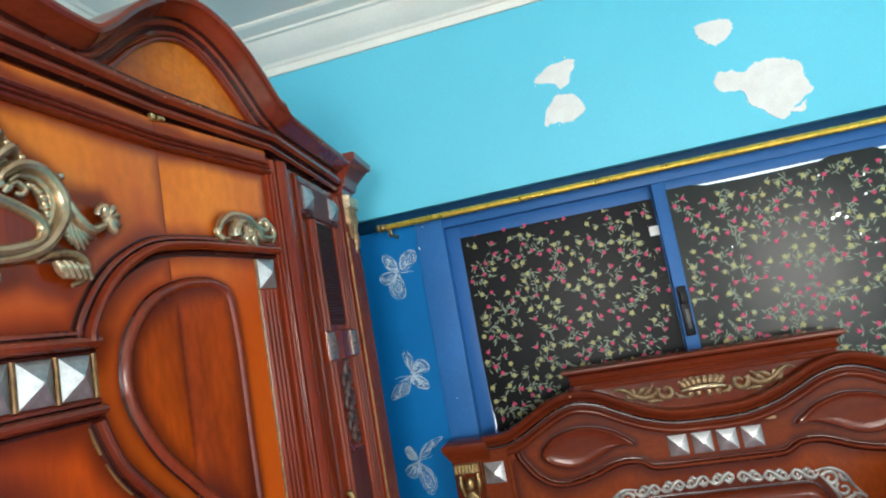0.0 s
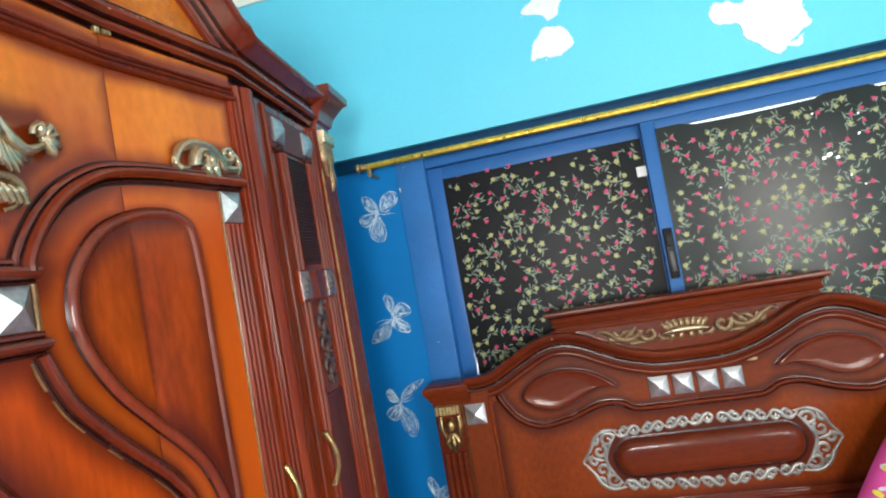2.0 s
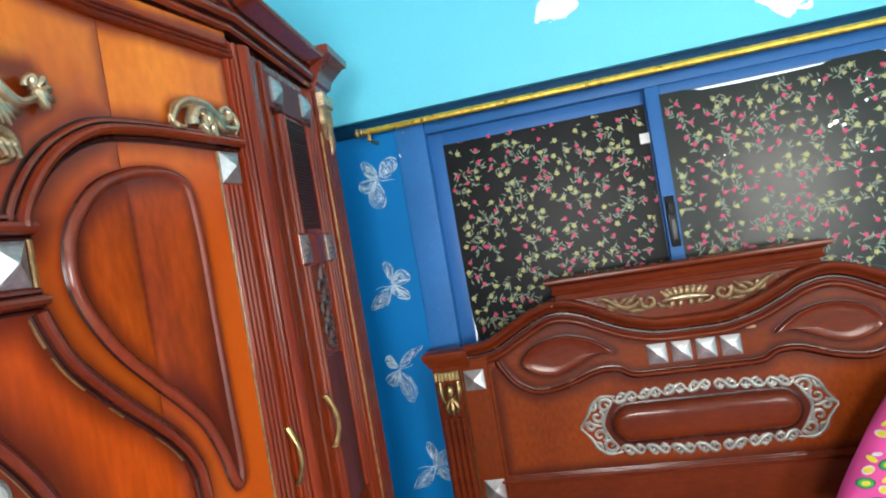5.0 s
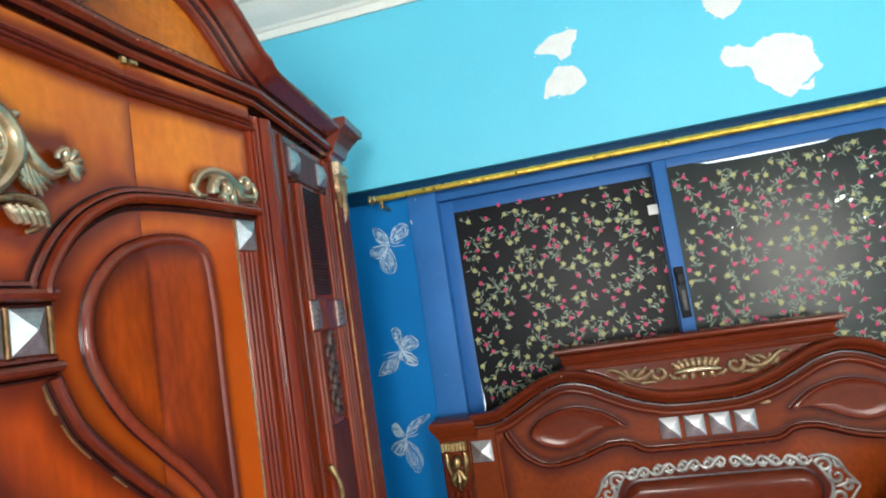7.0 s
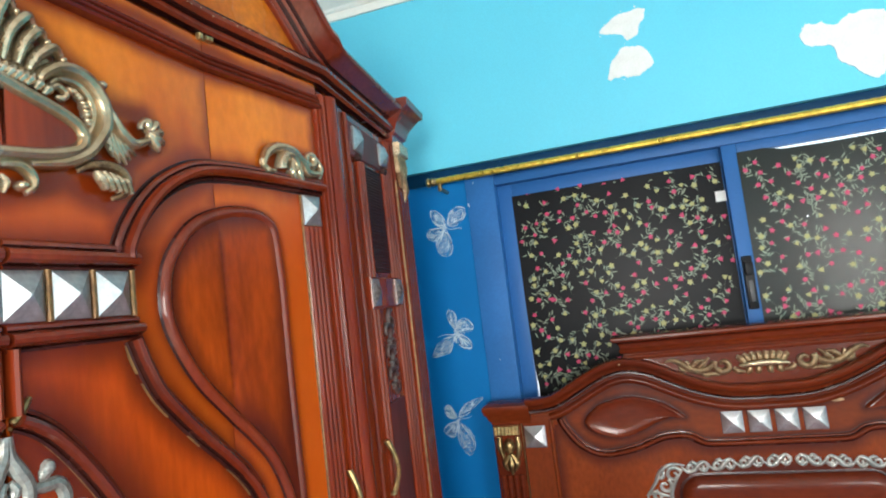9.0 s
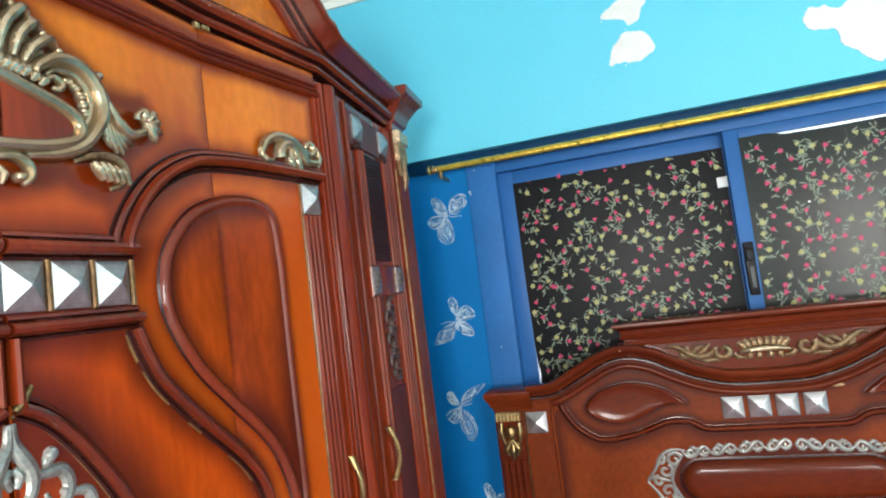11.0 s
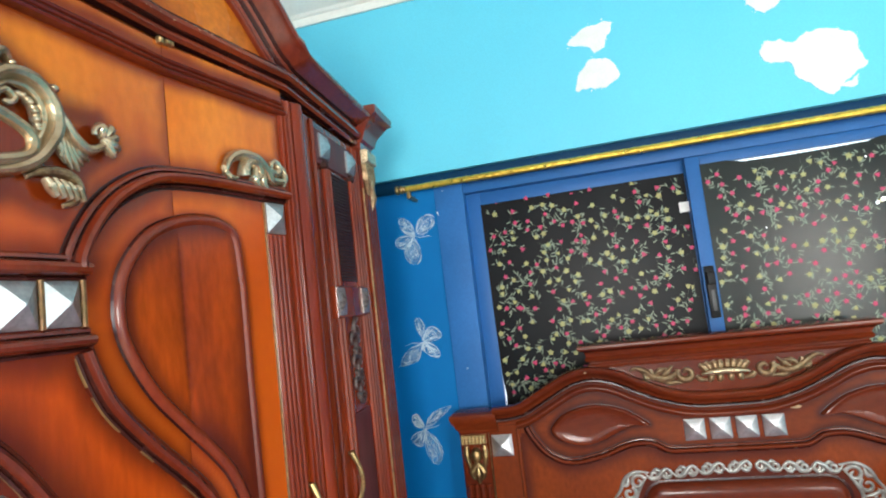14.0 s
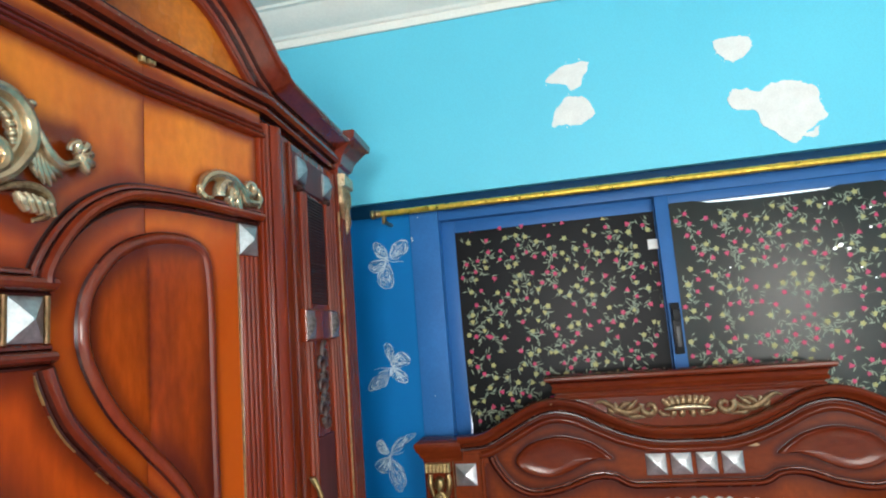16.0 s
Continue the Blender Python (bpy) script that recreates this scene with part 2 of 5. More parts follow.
def part(name, bm, material, parent=None, label="", kind="", sharp=0.55):
    """Links a bmesh, drawn in world metres, as one mesh object under a thing or a part."""
    bmesh.ops.recalc_face_normals(bm, faces=bm.faces)
    for f in bm.faces:
        f.smooth = True
    for e in bm.edges:
        if len(e.link_faces) == 2 and e.calc_face_angle(0.0) > sharp:
            e.smooth = False
    bb = [Vector((min(v.co[i] for v in bm.verts), max(v.co[i] for v in bm.verts), 0)) for i in range(3)]
    mid = Vector([(b[0] + b[1]) / 2 for b in bb])
    base = origin_of(parent)
    for v in bm.verts:
        v.co -= mid
    me = bpy.data.meshes.new(name)
    bm.to_mesh(me)
    bm.free()
    for m in material if isinstance(material, (list, tuple)) else (material,):
        me.materials.append(m)
    ob = new(name, me)
    ob.parent = parent
    ob.location = mid - base
    return tagged(ob, label, kind=kind)


def flat(x, z, o):
    return Vector((x, -o, z))


def box(bm, lo, hi, bevel=0.0):
    r = bmesh.ops.create_cube(bm, size=1, matrix=Matrix.LocRotScale([(a + b) / 2 for a, b in zip(lo, hi)], None, [b - a for a, b in zip(lo, hi)]))
    if bevel:
        es = {e for v in r["verts"] for e in v.link_edges}
        bmesh.ops.bevel(bm, geom=list(es), offset=bevel, segments=2, affect="EDGES", profile=0.6)


def boxpart(name, lo, hi, material, parent=None, label="", bevel=0.0, kind=""):
    bm = bmesh.new()
    box(bm, lo, hi, bevel)
    return part(name, bm, material, parent, label, kind)


def smooth(pts, n=6, closed=False):
    """A smooth line through a few points."""
    out, k = [], len(pts)
    for i in range(k if closed else k - 1):
        p = [pts[(i + j) % k] if closed else pts[min(max(i + j, 0), k - 1)] for j in (-1, 0, 1, 2)]
        for q in range(n):
            u = q / n
            out.append(tuple(0.5 * (2 * p[1][c] + (p[2][c] - p[0][c]) * u + (2 * p[0][c] - 5 * p[1][c] + 4 * p[2][c] - p[3][c]) * u * u + (3 * p[1][c] - p[0][c] - 3 * p[2][c] + p[3][c]) * u ** 3) for c in range(2)))
    if not closed:
        out.append(tuple(pts[-1]))
    return out


def normals2(pts, closed):
    k, out = len(pts), []
    for i in range(k):
        a = pts[(i - 1) % k] if closed or i else pts[0]
        b = pts[(i + 1) % k] if closed or i < k - 1 else pts[-1]
        d = Vector((b[0] - a[0], b[1] - a[1]))
        d = d.normalized() if d.length > 1e-9 else Vector((1, 0))
        out.append((-d.y, d.x))
    return out


def sweep(bm, pts, prof, wm, closed=False, dark_faces=()):
    """A moulding: a profile of (across, out) drawn along a line on a face. Square turns are mitred."""
    nn, rings = normals2(pts, closed), []
    k = len(pts)
    for i, (p, n) in enumerate(zip(pts, nn)):
        f = 1.0
        if closed or 0 < i < k - 1:
            a, b = pts[(i - 1) % k], pts[i]
            d = Vector((b[0] - a[0], b[1] - a[1]))
            if d.length > 1e-9:
                d.normalize()
                f = 1 / max(0.5, abs(n[0] * -d.y + n[1] * d.x))
        rings.append([bm.verts.new(wm(p[0] + n[0] * w * f, p[1] + n[1] * w * f, o)) for w, o in prof])
    m = len(prof)
    for i in range(k if closed else k - 1):
        a, b = rings[i], rings[(i + 1) % k]
        for j in range(m):
            face = bm.faces.new((a[j], a[(j + 1) % m], b[(j + 1) % m], b[j]))
            face.material_index = 1 if j in dark_faces else 0
    if not closed:
        bm.faces.new(rings[0])
        bm.faces.new(rings[-1])


def bead(w, h, o=0.0):
    return [(-w / 2, o - 0.002), (-w / 2, o + h * 0.45), (-w * 0.27, o + h * 0.88), (0, o + h), (w * 0.27, o + h * 0.88), (w / 2, o + h * 0.45), (w / 2, o - 0.002)]


def stepped(w, h, o=0.0):
    """A moulding with a quirk, a round and a hollow."""
    return [(-w / 2, o - 0.002), (-w / 2, o + h * 0.35), (-w * 0.34, o + h * 0.4), (-w * 0.3, o + h * 0.75), (-w * 0.12, o + h), (w * 0.1, o + h * 0.94), (w * 0.2, o + h * 0.62), (w * 0.32, o + h * 0.55), (w * 0.38, o + h * 0.25), (w / 2, o + h * 0.2), (w / 2, o - 0.002)]


def roll(w, h, o=0.0):
    """A bold round between a fillet and a lower step, with sunk lines on both sides of the round."""
    return [(-w / 2, o - 0.002), (-w / 2, o + h * 0.30), (-w * 0.40, o + h * 0.36), (-w * 0.34, o + h * 0.22), (-w * 0.30, o + h * 0.62), (-w * 0.18, o + h * 0.92), (-w * 0.03, o + h), (w * 0.12, o + h * 0.90), (w * 0.21, o + h * 0.60), (w * 0.24, o + h * 0.34), (w * 0.30, o + h * 0.46), (w * 0.42, o + h * 0.44), (w / 2, o + h * 0.30), (w / 2, o - 0.002)]


# sunk faces of the round that take the dark brown
ROLL_QUIRKS = (1, 2, 3, 8, 9, 12)


def swell(w, h, o=0.0):
    """A soft low round that dies into the panel on its inner side."""
    return [(-w / 2, o - 0.002), (-w / 2, o + h * 0.42), (-w * 0.38, o + h * 0.60), (-w * 0.22, o + h * 0.86), (-w * 0.05, o + h), (w * 0.12, o + h * 0.95), (w * 0.27, o + h * 0.74), (w * 0.40, o + h * 0.40), (w / 2, o + h * 0.12), (w / 2, o - 0.002)]


def prism(bm, pts, o0, o1, wm, ease=0.0):
    """A flat piece with the outline pts, from depth o0 to o1, its front edge eased."""
    k = len(pts)
    rings = [[bm.verts.new(wm(x, z, o0)) for x, z in pts]]
    if ease:
        rings.append([bm.verts.new(wm(x, z, o1 - ease)) for x, z in pts])
        area = sum(pts[i][0] * pts[(i + 1) % k][1] - pts[(i + 1) % k][0] * pts[i][1] for i in range(k))
        sg = 1 if area > 0 else -1
        pts = [(p[0] + n[0] * ease * sg, p[1] + n[1] * ease * sg) for p, n in zip(pts, normals2(pts, True))]
    rings.append([bm.verts.new(wm(x, z, o1)) for x, z in pts])
    for a, b in zip(rings, rings[1:]):
        for i in range(k):
            bm.faces.new((a[i], a[(i + 1) % k], b[(i + 1) % k], b[i]))
    bm.faces.new(rings[0])
    bm.faces.new(rings[-1])


def relief(bm, pts, radii, wm, o=0.0, tall=0.8, sides=7):
    """A carved rib: a half-sunk rounded line with its own width at each point."""
    k = len(pts)
    if not isinstance(radii, (list, tuple)):
        radii = [radii] * k
    else:
        radii = [radii[min(int(i / (k - 1) * (len(radii) - 1)), len(radii) - 2)] * (1 - ((i / (k - 1) * (len(radii) - 1)) - min(int(i / (k - 1) * (len(radii) - 1)), len(radii) - 2))) + radii[min(int(i / (k - 1) * (len(radii) - 1)), len(radii) - 2) + 1] * ((i / (k - 1) * (len(radii) - 1)) - min(int(i / (k - 1) * (len(radii) - 1)), len(radii) - 2)) for i in range(k)]
    nn, rings = normals2(pts, False), []
    for p, n, r in zip(pts, nn, radii):
        rings.append([bm.verts.new(wm(p[0] + n[0] * r * math.cos(a), p[1] + n[1] * r * math.cos(a), o + r * tall * math.sin(a))) for a in [math.pi * (1.15 * j / (sides - 1) - 0.075) for j in range(sides)]])
    for a, b in zip(rings, rings[1:]):
        for j in range(sides - 1):
            bm.faces.new((a[j], a[j + 1], b[j + 1], b[j]))
    bm.faces.new(rings[0])
    bm.faces.new(rings[-1])


def spiral(cx, cz, r0, r1, a0, a1, n=14):
    return [(cx + (r0 + (r1 - r0) * i / n) * math.cos(radians(a0 + (a1 - a0) * i / n)), cz + (r0 + (r1 - r0) * i / n) * math.sin(radians(a0 + (a1 - a0) * i / n))) for i in range(n + 1)]


def knob(bm, x, z, rx, rz, h, wm, o=0.0, n=10):
    """A rounded lump on a face."""
    rings = [[bm.verts.new(wm(x + rx * math.cos(a) * c, z + rz * math.sin(a) * c, o + h * s)) for a in [2 * math.pi * j / n for j in range(n)]] for c, s in ((1, -0.05), (0.95, 0.4), (0.7, 0.8), (0.35, 0.97))]
    for a, b in zip(rings, rings[1:]):
        for j in range(n):
            bm.faces.new((a[j], a[(j + 1) % n], b[(j + 1) % n], b[j]))
    bm.faces.new(rings[-1])
    bm.faces.new(rings[0])


def pyramid(bm, x, z, w, h, tall, wm, o=0.0):
    """A square stud with a low edge and four facets."""
    c = ((-1, -1), (1, -1), (1, 1), (-1, 1))
    a = [bm.verts.new(wm(x + i * w / 2, z + j * h / 2, o)) for i, j in c]
    b = [bm.verts.new(wm(x + i * w / 2, z + j * h / 2, o + tall * 0.25)) for i, j in c]
    d = [bm.verts.new(wm(x + i * w * 0.03, z + j * h * 0.03, o + tall)) for i, j in c]
    for p, q in ((a, b), (b, d)):
        for i in range(4):
            bm.faces.new((p[i], p[(i + 1) % 4], q[(i + 1) % 4], q[i]))
    bm.faces.new(d)
    bm.faces.new(a)


def clip(pts, at, keep):
    """The part of an outline with x below (keep -1) or above (keep 1) a line."""
    out, k = [], len(pts)
    for i in range(k):
        p, q = pts[i], pts[(i + 1) % k]
        if (p[0] - at) * keep >= 0:
            out.append(p)
        if (p[0] - at) * (q[0] - at) < 0:
            u = (at - p[0]) / (q[0] - p[0])
            out.append((at, p[1] + u * (q[1] - p[1])))
    return out


def made(draw, *args):
    bm = bmesh.new()
    draw(bm, *args)
    return bm


# ---- the room ----
ROOM_W, ROOM_E, ROOM_S, CEIL = -1.35, 3.5, -2.8, 2.98
boxpart("floor", (ROOM_W - 0.2, ROOM_S - 0.2, -0.12), (ROOM_E + 0.2, 2.45, 0.0), FLOOR, kind="structure", label="plain beige tiled bedroom floor")
boxpart("ceiling", (ROOM_W - 0.2, ROOM_S - 0.2, CEIL), (ROOM_E + 0.2, 2.45, CEIL + 0.12), WHITE, kind="structure", label="plain white painted ceiling")
wall_n = boxpart("wall_north", (ROOM_W, 2.16, 2.095), (ROOM_E, 2.45, CEIL), PAINT_SKY, kind="structure", label="sky-blue painted upper wall with flaked white patches")
WIN_L, WIN_R, WIN_B = -0.505, 1.95, 0.95
bm = bmesh.new()
box(bm, (ROOM_W, 2.20, 0), (WIN_L, 2.45, 2.095))
box(bm, (WIN_R, 2.20, 0), (ROOM_E, 2.45, 2.095))
box(bm, (WIN_L, 2.20, 0), (WIN_R, 2.45, WIN_B))
part("wall_north_lower", bm, PAINT_DEEP, kind="structure", label="deep blue painted lower wall round the window")
boxpart("wall_west", (ROOM_W - 0.2, ROOM_S - 0.2, 0), (ROOM_W, 2.45, CEIL), PAINT_SKY, kind="structure", label="sky-blue painted side wall")
bm = bmesh.new()
box(bm, (ROOM_W, ROOM_S - 0.2, 0), (-0.2, ROOM_S, CEIL))
box(bm, (0.8, ROOM_S - 0.2, 0), (1.75, ROOM_S, CEIL))
box(bm, (-0.2, ROOM_S - 0.2, 0), (0.8, ROOM_S, 1.0))
box(bm, (-0.2, ROOM_S - 0.2, 2.1), (0.8, ROOM_S, CEIL))
box(bm, (3.35, ROOM_S - 0.2, 0), (ROOM_E, ROOM_S, CEIL))
box(bm, (1.75, ROOM_S - 0.2, 0), (3.35, ROOM_S, 0.82))
box(bm, (1.75, ROOM_S - 0.2, 2.42), (3.35, ROOM_S, CEIL))
part("wall_south", bm, PAINT_SKY, kind="structure", label="sky-blue painted wall with a window opening and an assumed smaller one")
bm = bmesh.new()
box(bm, (ROOM_E, ROOM_S - 0.2, 0), (ROOM_E + 0.2, -1.7, CEIL))
box(bm, (ROOM_E, -0.1, 0), (ROOM_E + 0.2, 2.45, CEIL))
box(bm, (ROOM_E, -1.7, 2.4), (ROOM_E + 0.2, -0.1, CEIL))
part("wall_east", bm, PAINT_SKY, kind="structure", label="sky-blue painted wall with an assumed opening")


def cornice_profile(bm, a, b, inward):
    """A plaster cove from the wall to the ceiling, between two corners."""
    prof = [(0, 2.832), (0.012, 2.832), (0.018, 2.850), (0.018, 2.862), (0.028, 2.866), (0.036, 2.876), (0.07, 2.890), (0.105, 2.912), (0.128, 2.938), (0.134, 2.944), (0.150, 2.946), (0.156, 2.955), (0.215, 2.962), (0.226, 2.968), (0.226, CEIL - 0.002), (0, CEIL - 0.002)]
    rings = [[bm.verts.new((p[0] + inward[0] * d, p[1] + inward[1] * d, z)) for d, z in prof] for p in (a, b)]
    k = len(prof)
    for i in range(k):
        bm.faces.new((rings[0][i], rings[0][(i + 1) % k], rings[1][(i + 1) % k], rings[1][i]))
    for r in rings:
        bm.faces.new(r)


part("trim", made(cornice_profile, (ROOM_W, 2.158), (ROOM_E, 2.158), (0, -1)), CORNICE, kind="structure", label="cream moulded plaster cornice along the ceiling", sharp=0.35)
part("trim", made(cornice_profile, (ROOM_W + 0.002, ROOM_S), (ROOM_W + 0.002, 1.93), (1, 0)), CORNICE, kind="structure", label="cream moulded plaster cornice along the ceiling", sharp=0.35)


def flake(bm, pts, y, seed, jag=0.003):
    """A flaked spot with a torn edge on the upper wall."""
    rng = random.Random(seed)
    line = smooth(pts, 10, True)
    torn = []
    for x, z in line:
        # broad bites and a fine ragged edge
        w = noise.noise_vector(Vector((x * 38, z * 38, seed * 3.1))) * 0.009 + noise.noise_vector(Vector((x * 120, z * 120, seed * 1.7))) * 0.004
        torn.append((x + w.x + rng.uniform(-jag, jag) * 0.25, z + w.y + rng.uniform(-jag, jag) * 0.25))
    line = torn
    for _ in range(9):
        # loose crumbs round the edge
        x, z = rng.choice(line)
        x, z, q = x + rng.uniform(-0.010, 0.010), z + rng.uniform(-0.010, 0.010), rng.uniform(0.0012, 0.0035)
        crumb = [(x + q * rng.uniform(0.5, 1.5) * math.cos(a), z + q * rng.uniform(0.5, 1.5) * math.sin(a)) for a in (0.3, 1.5, 2.7, 3.9, 5.2)]
        prism(bm, crumb, 0.0, 0.0009, lambda x, z, o: Vector((x, y - o, z)))
    prism(bm, line, 0.0, 0.0012 + 0.0005 * (seed % 5), lambda x, z, o: Vector((x, y - o, z)))


for i, pts in enumerate((
        [(0.107, 2.496), (0.15, 2.54), (0.212, 2.556), (0.275, 2.552), (0.249, 2.493), (0.222, 2.454), (0.196, 2.447), (0.175, 2.479)],
        [(0.112, 2.317), (0.135, 2.38), (0.175, 2.42), (0.214, 2.425), (0.249, 2.407), (0.278, 2.353), (0.255, 2.318), (0.199, 2.304), (0.154, 2.314)],
        [(0.74, 2.552), (0.816, 2.565), (0.868, 2.54), (0.85, 2.494), (0.798, 2.463), (0.748, 2.505)],
        [(0.759, 2.307), (0.779, 2.351), (0.822, 2.355), (0.864, 2.334), (0.914, 2.359), (0.993, 2.355), (1.057, 2.322), (1.064, 2.259), (1.084, 2.218), (1.048, 2.186), (1.015, 2.170), (0.963, 2.128), (0.908, 2.168), (0.866, 2.212), (0.845, 2.272), (0.799, 2.27)],
        [(0.990, 2.150), (1.03, 2.165), (1.052, 2.180), (1.045, 2.158), (1.02, 2.142)])):
    part("bare_plaster", made(flake, pts, 2.1598, i), PLASTER, wall_n, "flaked patch of bare white plaster")


def butterfly(x, z, wings, feeler, name_label, scale=0.001):
    """A stencilled butterfly of raised silver strokes: each wing a loop with curls and veins, a body and a feeler."""
    at = lambda a, b, o: Vector((x + a * scale, 2.1996 - o, z + b * scale))
    fly = thing("butterfly_stencil", (x, 2.2, z), name_label, "wall decal", "butterflies on the blue wall")
    rng = random.Random(int(abs(x) * 1000 + z * 777))
    for pts, bold in wings:
        out = smooth(pts, 6, True)
        wing = part("wing", made(prism, out, 0.0, 0.0003, at), VEIL, fly, "faded translucent wing fill")
        bm = bmesh.new()
        root = Vector(pts[0]) * 0.3
        mid = sum((Vector(p) for p in pts), Vector((0, 0))) / len(pts)

        def stroke(line, r):
            relief(bm, line, [r * 0.15, r, r * 0.8, r * 0.15], at, 0.0003, 0.0009 / max(r, 0.1), 5)

        # the outline breaks into brush strokes that swell and thin out
        k, a = len(out), rng.randrange(4)
        while a < k:
            n = rng.randrange(7, 14)
            stroke((out + out)[a:a + n], rng.uniform(1.2, 2.8) * bold)
            a += n - rng.randrange(0, 2)
        # an inner loop and curls
        for f in (0.74, 0.5, 0.3):
            ring = [tuple(mid + (Vector(p) - mid) * f + Vector((rng.uniform(-1.5, 1.5), rng.uniform(-1.5, 1.5)))) for p in out[::2]]
            b0 = rng.randrange(len(ring))
            stroke((ring + ring)[b0:b0 + int(len(ring) * rng.uniform(0.4, 0.75))], rng.uniform(0.9, 2.2) * bold)
        for _ in range(5):
            e = mid + (Vector(rng.choice(out)) - mid) * rng.uniform(0.2, 0.8)
            a0 = rng.uniform(0, 360)
            stroke(spiral(e.x, e.y, rng.uniform(5, 9), 2, a0, a0 + rng.choice((-1, 1)) * rng.uniform(160, 300), 10), rng.uniform(0.8, 1.9) * bold)
        # veins from the body to the edge, and stray bristle marks past it
        for _ in range(20):
            e = Vector(rng.choice(out))
            q = [tuple(root + (e - root) * u + Vector((rng.uniform(-3, 3), rng.uniform(-3, 3)))) for u in (0.12, 0.4, 0.7, rng.uniform(0.9, 1.12))]
            stroke(smooth(q, 4), rng.uniform(0.35, 0.9) * bold)
        part("wing_outline", bm, STENCIL, wing, "fine silver-white brush strokes", kind="stuff")
    bm = bmesh.new()
    for _ in range(5):
        a0 = rng.uniform(0, 360)
        relief(bm, spiral(rng.uniform(-9, 9), rng.uniform(-9, 9), 6, 2, a0, a0 + 220, 8), [0.4, 1.9, 0.4], at, 0.0003, 0.0006, 5)
    relief(bm, smooth([(0, 0)] + feeler, 5), [1.2, 1.5, 0.4], at, 0.0003, 0.0006, 5)
    part("body_outline", bm, STENCIL, fly)
    return fly


butterfly(-0.609, 1.860, [([(12, 18), (22, 55), (55, 74), (85, 66), (88, 40), (68, 14), (30, -5)], 1.1), ([(0, 20), (-14, 51), (-42, 75), (-60, 69), (-55, 33), (-30, 5), (-5, -1)], 1.0),
                          ([(-11, -8), (-46, -1), (-78, -7), (-84, -31), (-63, -51), (-26, -40)], 0.8), ([(-13, -22), (-46, -57), (-48, -91), (-26, -118), (5, -118), (19, -86), (10, -41)], 1.0)],
          [(19, -13), (54, -13), (68, -18)], "silver-white butterfly stencilled high on the blue wall")
butterfly(-0.624, 1.420, [([(5, 19), (25, 50), (50, 57), (77, 30), (74, 11), (37, -4), (8, -1)], 1.0), ([(-3, 29), (-21, 51), (-26, 85), (-10, 98), (12, 71), (14, 32)], 0.6),
                          ([(2, -10), (36, -13), (63, -40), (59, -64), (21, -55), (-6, -28)], 1.2), ([(-9, -13), (-50, -18), (-84, -44), (-105, -85), (-74, -84), (-32, -73), (-11, -32)], 1.0)],
          [(-13, -3), (-48, -1), (-76, -8)], "silver-white butterfly stencilled aslant on the blue wall")
butterfly(-0.657, 1.074, [([(8, 18), (38, 59), (85, 78), (115, 81), (76, 46), (37, 16)], 0.8), ([(-2, 19), (-27, 59), (-49, 46), (-38, 17), (-14, 5)], 1.3),
                          ([(-11, -9), (-42, -16), (-62, -39), (-33, -65), (-7, -57), (3, -20)], 1.0), ([(8, -20), (-5, -76), (18, -130), (47, -136), (63, -90), (45, -42)], 0.6)],
          [(16, 3), (41, 6), (62, 14)], "silver-white butterfly stencilled beside the headboard on blue")
butterfly(-0.570, 0.665, [([(5, 19), (25, 50), (50, 57), (77, 30), (74, 11), (37, -4), (8, -1)], 0.6), ([(-3, 29), (-21, 51), (-26, 85), (-10, 98), (12, 71), (14, 32)], 0.8),
                          ([(2, -10), (36, -13), (63, -40), (59, -64), (21, -55), (-6, -28)], 0.6), ([(-9, -13), (-50, -18), (-84, -44), (-105, -85), (-74, -84), (-32, -73), (-11, -32)], 0.7)],
          [(-13, -3), (-48, -1), (-76, -8)], "faded butterfly stencilled low on the blue wall")

# ---- window ----
window = thing("window_1", (0.7, 2.24, WIN_B), "royal-blue sliding window covered with black floral oilcloth", "window", kind="structure")
boxpart("jamb", (WIN_L, 2.192, WIN_B), (-0.385, 2.40, 2.045), PAINT_ROYALD, window, "broad royal-blue painted timber jamb", 0.004)
boxpart("jamb", (1.82, 2.192, WIN_B), (WIN_R, 2.40, 2.045), PAINT_ROYALD, window, "", 0.004)
# navy border band; the shadow under the wall edge deepens its colour
boxpart("lintel", (WIN_L - 0.25, 2.186, 2.040), (WIN_R + 0.1, 2.20, 2.094), NAVY_SHADED, window, "narrow navy painted strip under the upper wall, darkened for shadow", 0.003)
boxpart("head_rail", (-0.385, 2.206, 1.998), (1.82, 2.36, 2.043), PAINT_ROYAL, window, "", 0.003)
boxpart("sill", (WIN_L, 2.185, WIN_B - 0.03), (WIN_R, 2.38, WIN_B + 0.02), PAINT_ROYALD, window, "", 0.004)


